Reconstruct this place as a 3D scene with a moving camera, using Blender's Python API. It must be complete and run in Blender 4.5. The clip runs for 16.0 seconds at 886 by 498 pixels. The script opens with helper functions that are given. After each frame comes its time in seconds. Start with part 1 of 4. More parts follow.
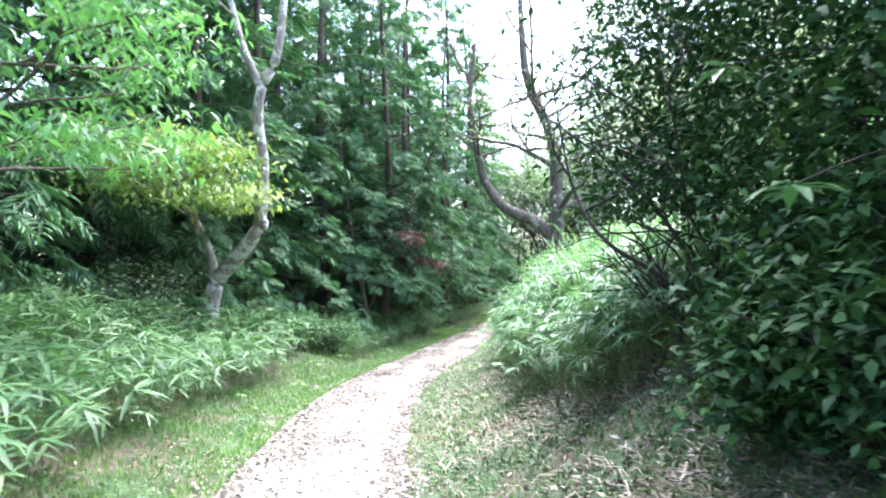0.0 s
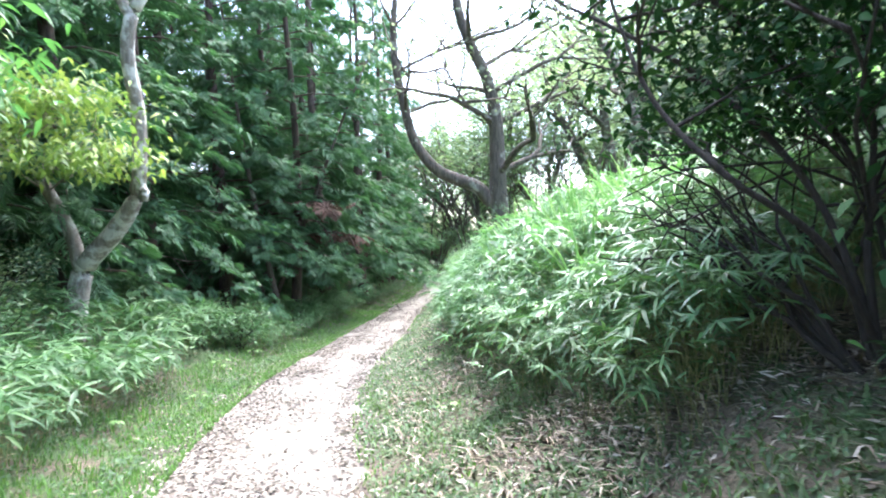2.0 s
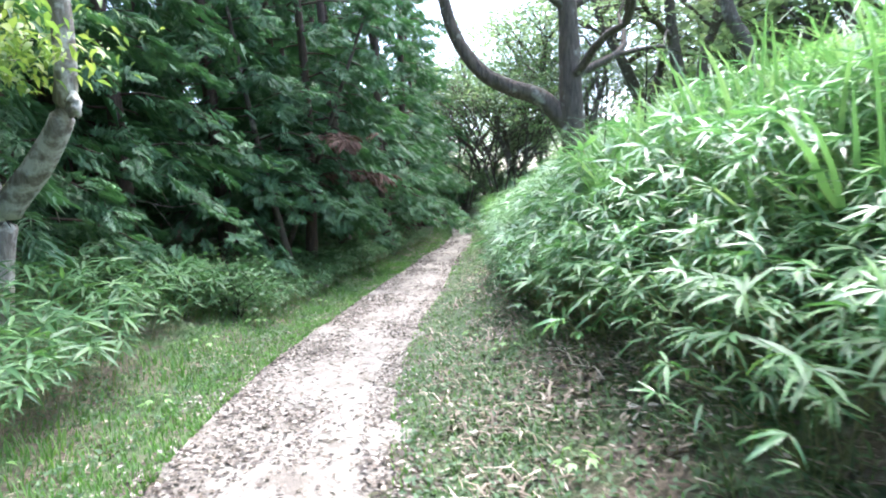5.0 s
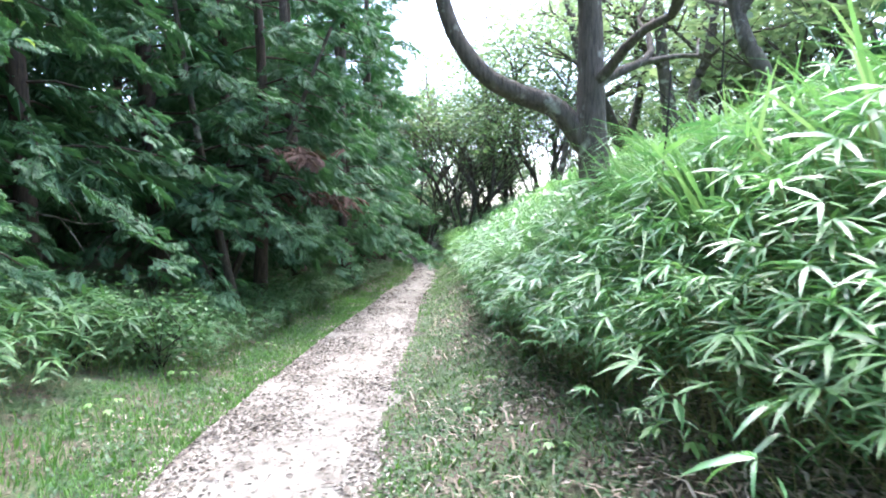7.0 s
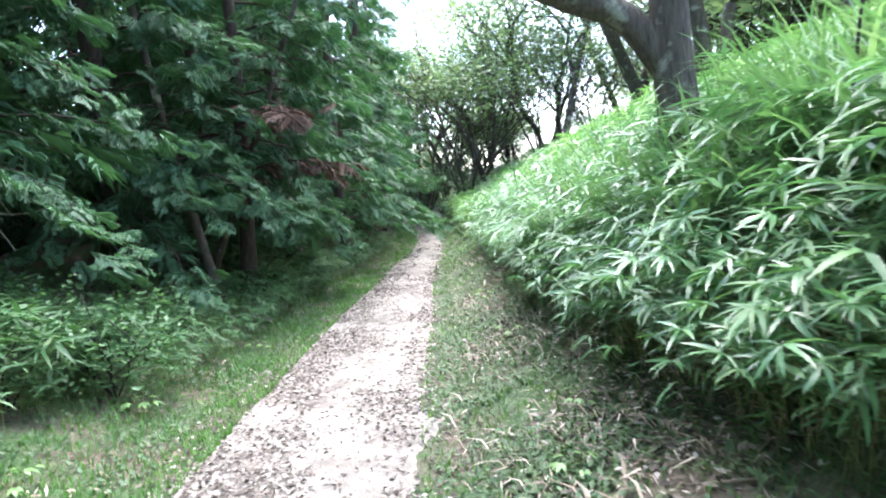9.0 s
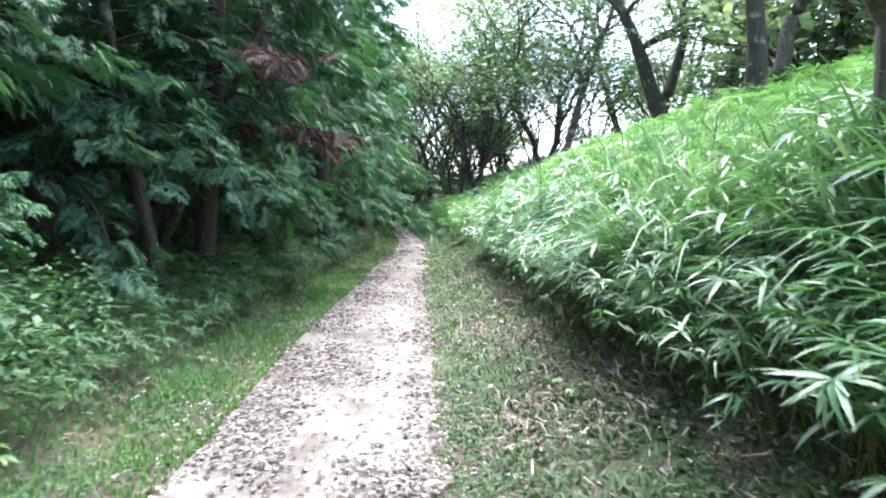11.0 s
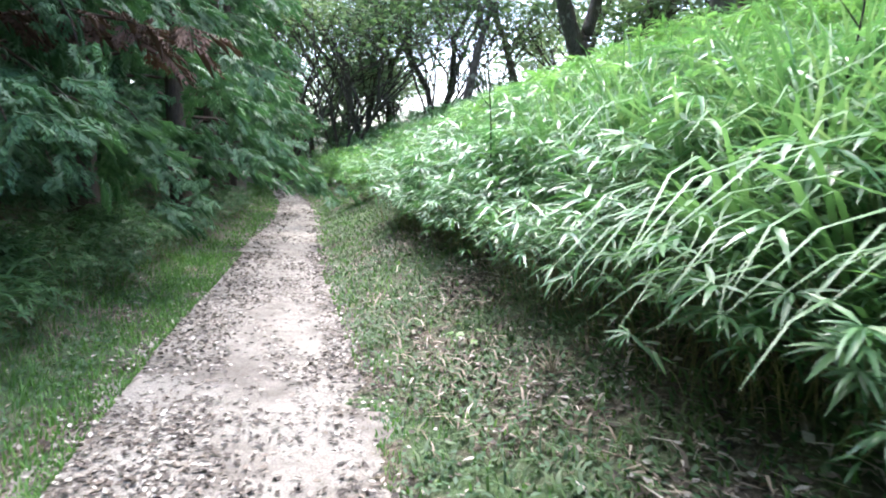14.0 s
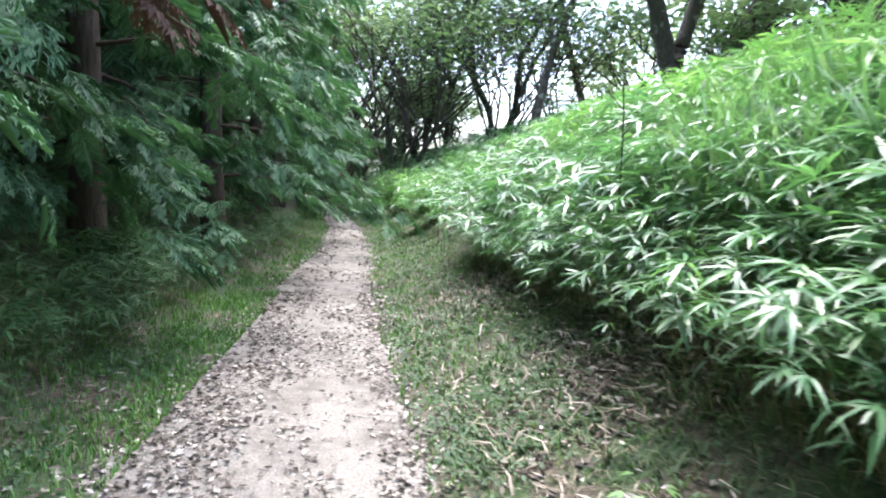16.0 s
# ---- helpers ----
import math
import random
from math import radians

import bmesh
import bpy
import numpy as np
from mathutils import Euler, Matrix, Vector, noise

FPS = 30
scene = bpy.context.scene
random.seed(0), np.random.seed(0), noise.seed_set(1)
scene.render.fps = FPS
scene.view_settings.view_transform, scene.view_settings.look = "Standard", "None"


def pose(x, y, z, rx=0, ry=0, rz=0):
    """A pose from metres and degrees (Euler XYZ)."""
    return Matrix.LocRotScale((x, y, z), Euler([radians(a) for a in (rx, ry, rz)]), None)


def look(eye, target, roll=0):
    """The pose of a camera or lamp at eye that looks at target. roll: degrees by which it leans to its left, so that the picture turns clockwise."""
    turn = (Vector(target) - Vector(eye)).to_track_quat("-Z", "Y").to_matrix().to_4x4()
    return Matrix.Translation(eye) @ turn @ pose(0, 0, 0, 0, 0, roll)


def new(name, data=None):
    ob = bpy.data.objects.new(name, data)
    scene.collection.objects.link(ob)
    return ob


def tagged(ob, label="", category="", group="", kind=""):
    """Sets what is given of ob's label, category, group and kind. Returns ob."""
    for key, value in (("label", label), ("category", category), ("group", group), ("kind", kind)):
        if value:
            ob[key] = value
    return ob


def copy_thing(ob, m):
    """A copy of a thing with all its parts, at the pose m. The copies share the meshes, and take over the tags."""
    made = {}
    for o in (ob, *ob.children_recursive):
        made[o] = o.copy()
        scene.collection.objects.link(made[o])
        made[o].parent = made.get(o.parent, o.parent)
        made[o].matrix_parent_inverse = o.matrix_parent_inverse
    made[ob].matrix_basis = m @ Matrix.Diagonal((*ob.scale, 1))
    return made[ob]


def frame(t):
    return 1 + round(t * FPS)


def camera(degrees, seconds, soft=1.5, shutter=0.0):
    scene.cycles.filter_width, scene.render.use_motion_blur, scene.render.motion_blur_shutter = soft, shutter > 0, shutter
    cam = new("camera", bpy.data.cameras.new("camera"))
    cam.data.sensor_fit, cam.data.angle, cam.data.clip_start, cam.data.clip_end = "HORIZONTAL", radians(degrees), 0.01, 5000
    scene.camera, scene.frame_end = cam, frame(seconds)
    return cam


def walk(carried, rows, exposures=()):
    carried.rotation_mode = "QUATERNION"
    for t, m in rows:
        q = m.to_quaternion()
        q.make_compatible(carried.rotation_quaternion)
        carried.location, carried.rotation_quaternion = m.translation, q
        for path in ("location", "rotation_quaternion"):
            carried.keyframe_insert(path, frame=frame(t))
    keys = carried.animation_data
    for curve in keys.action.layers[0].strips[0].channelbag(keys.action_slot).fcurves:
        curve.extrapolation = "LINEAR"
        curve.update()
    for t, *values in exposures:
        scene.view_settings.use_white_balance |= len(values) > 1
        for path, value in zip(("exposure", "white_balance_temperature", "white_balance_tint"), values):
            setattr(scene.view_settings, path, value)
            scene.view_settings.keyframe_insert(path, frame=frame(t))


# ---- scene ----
cam = camera(69.9, 16.0, 1.95, 0.4)
METRES, EYE, TILT, LEAN, TURN = 16.0, 1.5, 2.0, 0.0, 0.0
ROWS = [
    (0.0, 0.0, 0.0, 0.0, 0.0, 0.0, -0.0),
    (0.5, -0.0081, 0.0321, -0.0021, -1.43, -0.84, 0.35),
    (1.0, -0.0195, 0.0583, -0.0028, -4.01, -1.56, 0.09),
    (1.5, -0.02, 0.0902, -0.005, -5.95, -1.43, 1.48),
    (2.0, -0.0252, 0.1196, -0.0072, -8.64, -2.21, 1.74),
    (2.5, -0.0217, 0.1509, -0.0121, -9.71, -2.57, 2.52),
    (3.0, -0.0264, 0.1818, -0.017, -7.35, -6.1, 2.14),
    (3.5, -0.0264, 0.209, -0.0198, -11.55, -7.06, 1.14),
    (6.0, -0.0331, 0.3613, -0.0265, -3.01, -6.15, 2.97),
    (6.5, -0.037, 0.389, -0.0298, -3.12, -4.35, 1.46),
    (7.0, -0.0369, 0.4147, -0.0327, -10.82, -3.95, 0.56),
    (7.5, -0.0378, 0.4443, -0.0342, -4.36, -5.17, 3.04),
    (8.0, -0.0418, 0.4722, -0.0352, -8.22, -6.8, 2.95),
    (8.5, -0.0338, 0.5, -0.0359, -11.43, -7.03, 4.63),
    (11.0, -0.0429, 0.6641, -0.0542, -13.41, -6.44, -2.73),
    (11.5, -0.0441, 0.6947, -0.0546, -18.31, -8.49, -2.24),
    (12.0, -0.039, 0.7275, -0.0562, -19.29, -7.12, -1.34),
    (12.5, -0.043, 0.7595, -0.0593, -20.67, -7.64, -2.05),
    (13.0, -0.032, 0.7904, -0.0619, -24.05, -8.2, -1.79),
    (13.5, -0.032, 0.8242, -0.065, -20.73, -8.98, -2.2),
    (14.0, -0.0218, 0.8514, -0.0672, -24.36, -9.87, -3.12),
    (14.5, -0.0151, 0.8844, -0.069, -22.54, -11.08, -3.19),
    (15.0, -0.0083, 0.9145, -0.0699, -21.83, -10.88, -4.29),
    (15.5, 0.0015, 0.9467, -0.0723, -21.28, -7.1, -3.92),
    (16.0, 0.0038, 0.9806, -0.0756, -19.84, -7.86, -4.36),
]
EXPOSURES = [(0.0, 3.5, 6100, 16), (1.0, 3.45, 6100, 16), (3.5, 3.15, 6100, 16), (6.0, 3.0, 6000, 16), (7.0, 3.15, 6000, 17), (8.5, 3.2, 6000, 17), (11.0, 3.1, 6000, 17), (16.0, 2.9, 6050, 18)]
walk(cam, [(t, pose(0, 0, EYE, TILT, LEAN, TURN) @ pose(METRES * x, METRES * y, METRES * z, 90 + pitch, roll, yaw)) for t, x, y, z, yaw, pitch, roll in ROWS], EXPOSURES)

# ---- world and sun ----
world = bpy.data.worlds.new("overcast_sky")
scene.world = world
world.use_nodes = True
wn = world.node_tree
sky = wn.nodes.new("ShaderNodeTexSky")
sky.sky_type = "NISHITA"
sky.sun_disc = False
SUN_EL, SUN_AZ = radians(68), radians(30)
sky.sun_elevation, sky.sun_rotation = SUN_EL, SUN_AZ
sky.air_density, sky.dust_density, sky.ozone_density = 1.0, 3.0, 1.0
wn.nodes["Background"].inputs["Strength"].default_value = 0.15
wn.links.new(sky.outputs["Color"], wn.nodes["Background"].inputs["Color"])
sun = new("sun", bpy.data.lights.new("sun", "SUN"))
sun.data.energy, sun.data.angle, sun.data.color = 1.2, radians(60), (1.0, 0.98, 0.95)
sun_dir = Vector((math.sin(SUN_AZ) * math.cos(SUN_EL), math.cos(SUN_AZ) * math.cos(SUN_EL), math.sin(SUN_EL)))
sun.matrix_world = look(sun_dir * 50, (0, 0, 0))

# ---- materials ----
rng = np.random.default_rng(7)


def nodes_of(name):
    mat = bpy.data.materials.new(name)
    mat.use_nodes = True
    nt = mat.node_tree
    return mat, nt, nt.nodes["Principled BSDF"], nt.nodes["Material Output"]


def ramp(nt, source, stops):
    r = nt.nodes.new("ShaderNodeValToRGB")
    el = r.color_ramp.elements
    while len(el) < len(stops):
        el.new(0.5)
    for e, (p, c) in zip(el, stops):
        e.position, e.color = p, (*c, 1)
    nt.links.new(source, r.inputs["Fac"])
    return r.outputs["Color"]


def noise_tex(nt, scale, detail=4, rough=0.6, vec=None):
    n = nt.nodes.new("ShaderNodeTexNoise")
    n.inputs["Scale"].default_value, n.inputs["Detail"].default_value, n.inputs["Roughness"].default_value = scale, detail, rough
    if vec is None:
        c = nt.nodes.new("ShaderNodeTexCoord")
        vec = c.outputs["Object"]
    nt.links.new(vec, n.inputs["Vector"])
    return n.outputs["Fac"]


def mix_rgb(nt, fac, a, b, kind="MIX"):
    m = nt.nodes.new("ShaderNodeMix")
    m.data_type, m.blend_type = "RGBA", kind
    for sock, val in ((m.inputs[0], fac), (m.inputs[6], a), (m.inputs[7], b)):
        if isinstance(val, (int, float)):
            sock.default_value = val
        elif isinstance(val, tuple):
            sock.default_value = (*val, 1)
        else:
            nt.links.new(val, sock)
    return m.outputs[2]


def bump(nt, bsdf, height, strength, distance):
    b = nt.nodes.new("ShaderNodeBump")
    b.inputs["Strength"].default_value, b.inputs["Distance"].default_value = strength, distance
    nt.links.new(height, b.inputs["Height"])
    nt.links.new(b.outputs["Normal"], bsdf.inputs["Normal"])


def leaf_mat(name, stops, rough=0.45, trans=0.3, patch=0.6, spec=0.5):
    """Leaves: each takes its own shade of the ramp, drifting in patches a metre or so across; light passes through."""
    mat, nt, bsdf, out = nodes_of(name)
    geo = nt.nodes.new("ShaderNodeNewGeometry")
    m = nt.nodes.new("ShaderNodeMath")
    m.operation = "MULTIPLY_ADD"
    nt.links.new(noise_tex(nt, 1.1, 2, 0.5, geo.outputs["Position"]), m.inputs[0])
    m.inputs[1].default_value = patch
    nt.links.new(geo.outputs["Random Per Island"], m.inputs[2])
    d = nt.nodes.new("ShaderNodeMath")
    d.operation = "DIVIDE"
    nt.links.new(m.outputs[0], d.inputs[0])
    d.inputs[1].default_value = 1 + patch
    col = ramp(nt, d.outputs[0], stops)
    nt.links.new(col, bsdf.inputs["Base Color"])
    bsdf.inputs["Roughness"].default_value = rough
    bsdf.inputs["Specular IOR Level"].default_value = spec
    tr = nt.nodes.new("ShaderNodeBsdfTranslucent")
    nt.links.new(mix_rgb(nt, 1.0, col, (1.05, 1.2, 0.65), "MULTIPLY"), tr.inputs["Color"])
    mx = nt.nodes.new("ShaderNodeMixShader")
    mx.inputs[0].default_value = trans
    nt.links.new(bsdf.outputs[0], mx.inputs[1])
    nt.links.new(tr.outputs[0], mx.inputs[2])
    nt.links.new(mx.outputs[0], out.inputs["Surface"])
    return mat


def bark_mat(name, dark, pale, lichen, amount=0.5):
    mat, nt, bsdf, out = nodes_of(name)
    c = nt.nodes.new("ShaderNodeTexCoord")
    mp = nt.nodes.new("ShaderNodeMapping")
    mp.inputs["Scale"].default_value = (9, 9, 1.6)
    nt.links.new(c.outputs["Object"], mp.inputs["Vector"])
    furrow = noise_tex(nt, 3.0, 6, 0.65, mp.outputs["Vector"])
    base = ramp(nt, furrow, [(0.3, dark), (0.7, pale)])
    spots = ramp(nt, noise_tex(nt, 4.5, 5, 0.6), [(amount, (0, 0, 0)), (amount + 0.12, (1, 1, 1))])
    nt.links.new(mix_rgb(nt, spots, base, lichen), bsdf.inputs["Base Color"])
    bsdf.inputs["Roughness"].default_value = 0.9
    bump(nt, bsdf, furrow, 0.8, 0.03)
    return mat


def soil_mat():
    mat, nt, bsdf, out = nodes_of("soil_and_litter")
    fine = noise_tex(nt, 38, 6, 0.7)
    base = ramp(nt, fine, [(0.3, (0.035, 0.03, 0.019)), (0.5, (0.105, 0.085, 0.058)), (0.72, (0.27, 0.23, 0.165))])
    green = ramp(nt, fine, [(0.3, (0.03, 0.055, 0.02)), (0.7, (0.085, 0.15, 0.05))])
    zone = ramp(nt, noise_tex(nt, 1.7, 4, 0.6), [(0.42, (0, 0, 0)), (0.58, (1, 1, 1))])
    nt.links.new(mix_rgb(nt, zone, base, green), bsdf.inputs["Base Color"])
    bsdf.inputs["Roughness"].default_value = 0.95
    bump(nt, bsdf, fine, 0.8, 0.03)
    return mat


def path_mat():
    mat, nt, bsdf, out = nodes_of("pale_gravelly_earth")
    grit = noise_tex(nt, 70, 6, 0.75)
    stone = ramp(nt, grit, [(0.3, (0.11, 0.10, 0.082)), (0.5, (0.24, 0.224, 0.188)), (0.68, (0.41, 0.39, 0.335))])
    earth = ramp(nt, grit, [(0.3, (0.075, 0.064, 0.05)), (0.7, (0.22, 0.2, 0.165))])
    zone = ramp(nt, noise_tex(nt, 2.2, 5, 0.65), [(0.46, (0, 0, 0)), (0.64, (1, 1, 1))])
    nt.links.new(mix_rgb(nt, zone, stone, earth), bsdf.inputs["Base Color"])
    bsdf.inputs["Roughness"].default_value = 0.9
    bump(nt, bsdf, grit, 0.7, 0.012)
    return mat


def litter_mat(name, stops):
    mat, nt, bsdf, out = nodes_of(name)
    geo = nt.nodes.new("ShaderNodeNewGeometry")
    col = ramp(nt, geo.outputs["Random Per Island"], stops)
    nt.links.new(mix_rgb(nt, 0.35, col, ramp(nt, noise_tex(nt, 60, 3), [(0.3, (0.2, 0.2, 0.2)), (0.7, (1, 1, 1))]), "MULTIPLY"), bsdf.inputs["Base Color"])
    bsdf.inputs["Roughness"].default_value = 0.7
    return mat


SOIL, PATH = soil_mat(), path_mat()
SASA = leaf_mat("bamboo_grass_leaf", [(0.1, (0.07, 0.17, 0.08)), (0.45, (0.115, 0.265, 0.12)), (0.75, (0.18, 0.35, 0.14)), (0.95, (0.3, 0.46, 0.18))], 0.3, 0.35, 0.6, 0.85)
# darker copy of SASA, with the shade under trees and bank in its colour
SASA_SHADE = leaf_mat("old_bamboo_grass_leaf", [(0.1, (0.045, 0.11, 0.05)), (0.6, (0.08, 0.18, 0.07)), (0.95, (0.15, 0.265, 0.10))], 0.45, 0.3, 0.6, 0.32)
SASA_STEM = leaf_mat("bamboo_grass_stem", [(0.2, (0.10, 0.14, 0.04)), (0.8, (0.24, 0.22, 0.09))], 0.5, 0.0)
SILVER = leaf_mat("silver_grass_blade", [(0.1, (0.09, 0.2, 0.085)), (0.6, (0.15, 0.28, 0.125)), (0.95, (0.36, 0.47, 0.28))], 0.45, 0.35, 0.6, 0.55)
CYPRESS = leaf_mat("cypress_spray", [(0.1, (0.04, 0.105, 0.055)), (0.5, (0.07, 0.17, 0.085)), (0.9, (0.115, 0.245, 0.11))], 0.5, 0.3, 0.9, 0.4)
CYPRESS_DEAD = leaf_mat("dead_cypress_spray", [(0.1, (0.06, 0.034, 0.024)), (0.9, (0.14, 0.08, 0.055))], 0.8, 0.15)
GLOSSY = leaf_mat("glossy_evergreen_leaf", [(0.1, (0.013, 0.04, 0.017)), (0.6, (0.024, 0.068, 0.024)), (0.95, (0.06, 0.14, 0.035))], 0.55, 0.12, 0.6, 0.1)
# lighter, glossier copy of GLOSSY: the near boughs' catch of light in its colour
WAXY = leaf_mat("waxy_young_evergreen_leaf", [(0.1, (0.03, 0.085, 0.04)), (0.9, (0.06, 0.15, 0.06))], 0.28, 0.2, 0.3, 0.8)
YELLOW = leaf_mat("yellow_green_leaf", [(0.1, (0.12, 0.21, 0.06)), (0.55, (0.21, 0.31, 0.09)), (0.85, (0.36, 0.42, 0.12)), (0.98, (0.5, 0.4, 0.08))], 0.5, 0.4)
FRESH = leaf_mat("fresh_green_leaf", [(0.1, (0.065, 0.19, 0.065)), (0.6, (0.115, 0.28, 0.10)), (0.95, (0.20, 0.36, 0.11))], 0.5, 0.4)
CANOPY = leaf_mat("hill_tree_leaf", [(0.1, (0.15, 0.22, 0.15)), (0.5, (0.22, 0.29, 0.2)), (0.9, (0.36, 0.4, 0.28))], 0.55, 0.5, 0.9)
# dull, straw-mixed grass; its tones are also lowered for the bank's occlusion
DULL_GRASS = leaf_mat("dull_grass_blade", [(0.1, (0.035, 0.075, 0.028)), (0.5, (0.07, 0.135, 0.048)), (0.8, (0.125, 0.185, 0.075)), (0.97, (0.27, 0.265, 0.14))], 0.55, 0.3)
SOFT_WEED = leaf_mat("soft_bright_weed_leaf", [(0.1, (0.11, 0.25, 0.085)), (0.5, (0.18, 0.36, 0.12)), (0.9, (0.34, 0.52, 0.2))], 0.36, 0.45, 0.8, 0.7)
LAYERED = leaf_mat("layered_tree_leaf", [(0.1, (0.07, 0.13, 0.075)), (0.6, (0.12, 0.19, 0.10)), (0.95, (0.2, 0.26, 0.13))], 0.55, 0.45, 0.9)
GRASS = leaf_mat("verge_grass_blade", [(0.1, (0.065, 0.16, 0.04)), (0.6, (0.12, 0.265, 0.065)), (0.95, (0.23, 0.35, 0.11))], 0.5, 0.35)
WEED = leaf_mat("low_weed_leaf", [(0.1, (0.032, 0.085, 0.034)), (0.6, (0.065, 0.145, 0.055)), (0.95, (0.17, 0.22, 0.115))], 0.55, 0.3)
BARK = bark_mat("lichened_bark", (0.035, 0.028, 0.02), (0.13, 0.108, 0.082), (0.27, 0.27, 0.21), 0.57)
BARK_DARK = bark_mat("dark_twig_bark", (0.014, 0.011, 0.009), (0.04, 0.033, 0.027), (0.055, 0.055, 0.045), 0.66)
BARK_PALE = bark_mat("pale_bark", (0.10, 0.085, 0.065), (0.27, 0.24, 0.2), (0.48, 0.47, 0.41), 0.48)
BARK_RED = bark_mat("fibrous_cypress_bark", (0.03, 0.022, 0.017), (0.10, 0.07, 0.052), (0.13, 0.14, 0.11), 0.62)
DEADLEAF = litter_mat("fallen_leaves", [(0.0, (0.03, 0.023, 0.017)), (0.48, (0.085, 0.066, 0.048)), (0.68, (0.2, 0.165, 0.125)), (0.84, (0.4, 0.365, 0.3)), (1.0, (0.58, 0.545, 0.47))])
STRAW = litter_mat("dry_bamboo_leaves", [(0.0, (0.08, 0.06, 0.04)), (0.45, (0.24, 0.195, 0.135)), (0.8, (0.42, 0.36, 0.27)), (1.0, (0.62, 0.56, 0.45))])

# ---- the lie of the land ----
PY = [-30, 0, 5, 8, 10, 12, 14.5, 17.3, 20, 22, 25, 28.7, 34.6, 48, 60]
PL = [-1.2, -1.65, -1.9, -2.06, -2.0, -1.83, -1.44, -0.92, -0.3, 0.26, 1.0, 2.1, 3.3, 5.0, 5.5]
PR = [0.3, -0.05, -0.17, -0.33, -0.27, -0.02, 0.36, 0.96, 1.48, 1.82, 2.45, 3.3, 4.5, 6.0, 6.4]


def smooth_line(ys, xs):
    """A softened table of a line along the walk."""
    fine = np.arange(-30, 60.01, 0.1)
    v = np.interp(fine, ys, xs)
    k = np.hanning(25)
    return fine, np.convolve(np.pad(v, 12, mode="edge"), k / k.sum(), mode="valid")


FL, VL = smooth_line(PY, PL)
FR, VR = smooth_line(PY, PR)


def left_edge(y):
    return np.interp(y, FL, VL)


def right_edge(y):
    return np.interp(y, FR, VR)


def path_z(y):
    return np.interp(y, [-30, 0, 16, 18, 60], [1.2, 0.0, -0.68, -0.72, -0.72])


def wave(x, y, s, seed):
    """A cheap smooth unevenness between -1 and 1."""
    a = np.sin(x * s + seed) * np.cos(y * s * 1.13 + 2.1 * seed)
    b = np.sin((x * 0.8 + y * 0.6) * s * 2.3 + 3.7 * seed) * np.cos((x * -0.6 + y * 0.8) * s * 1.9 + seed)
    return 0.6 * a + 0.4 * b


def land(x, y):
    x, y = np.asarray(x, float), np.asarray(y, float)
    dr, dl = x - right_edge(y), left_edge(y) - x
    h = np.interp(dr, [0, 0.15, 1, 2, 4, 6, 7.5, 12, 20, 60, 600], [0, 0.03, 0.38, 0.95, 2.0, 2.85, 3.35, 4.4, 5.3, 7, 9])
    h = h + np.interp(dl, [0, 0.5, 6, 15, 60, 600], [0, 0.03, 1.7, 3, 5, 8])
    off = np.clip(np.maximum(dr, dl), 0, 2) / 2
    return path_z(y) + h + off * (0.12 * wave(x, y, 0.9, 1.3) + 0.04 * wave(x, y, 3.1, 0.4)) + 0.012 * wave(x, y, 2.7, 2.2)


# ---- mesh helpers ----
def mesh_of(name, v, f):
    v, f = np.ascontiguousarray(v, np.float32), np.ascontiguousarray(f, np.int32)
    me = bpy.data.meshes.new(name)
    n, k = f.shape
    me.vertices.add(len(v))
    me.vertices.foreach_set("co", v.ravel())
    me.loops.add(n * k)
    me.loops.foreach_set("vertex_index", f.ravel())
    me.polygons.add(n)
    me.polygons.foreach_set("loop_start", np.arange(0, n * k, k, dtype=np.int32))
    me.update(calc_edges=True)
    return me


def smooth(me):
    me.polygons.foreach_set("use_smooth", np.ones(len(me.polygons), dtype=bool))


def part(name, v, f, material, parent=None, label="", soft=False):
    me = mesh_of(name, v, f)
    me.materials.append(material)
    if soft:
        smooth(me)
    ob = new(name, me)
    if parent is not None:
        ob.parent = parent
    if label:
        ob["label"] = label
    return ob


class Heap:
    """Gathers pieces of one mesh."""

    def __init__(self):
        self.v, self.f, self.n = [], [], 0

    def add(self, v, f):
        self.v.append(v), self.f.append(np.asarray(f) + self.n)
        self.n += len(v)

    def out(self):
        return np.concatenate(self.v), np.concatenate(self.f)


def unit(a):
    a = np.asarray(a, float)
    return a / np.maximum(np.linalg.norm(a, axis=-1, keepdims=True), 1e-9)


def turns(axis, up):
    """Rotations that lay x along axis and z near up, one for each row."""
    x = unit(axis)
    up = np.broadcast_to(up, x.shape)
    z = unit(up - (up * x).sum(-1, keepdims=True) * x)
    y = np.cross(z, x)
    return np.stack([x, y, z], axis=-1)


def spread(v, f, places, rots, sizes):
    """Many placed copies of a small shape, joined."""
    k, n = len(places), len(v)
    sizes = np.broadcast_to(np.asarray(sizes, float), (k,))
    out = np.einsum("kij,nj->kni", rots, v) * sizes[:, None, None] + np.asarray(places)[:, None, :]
    faces = np.asarray(f)[None] + (np.arange(k) * n)[:, None, None]
    return out.reshape(-1, 3), faces.reshape(-1, np.asarray(f).shape[1])


def rot_z(a):
    c, s, o, i = np.cos(a), np.sin(a), np.zeros_like(a), np.ones_like(a)
    return np.stack([np.stack([c, -s, o], -1), np.stack([s, c, o], -1), np.stack([o, o, i], -1)], -2)


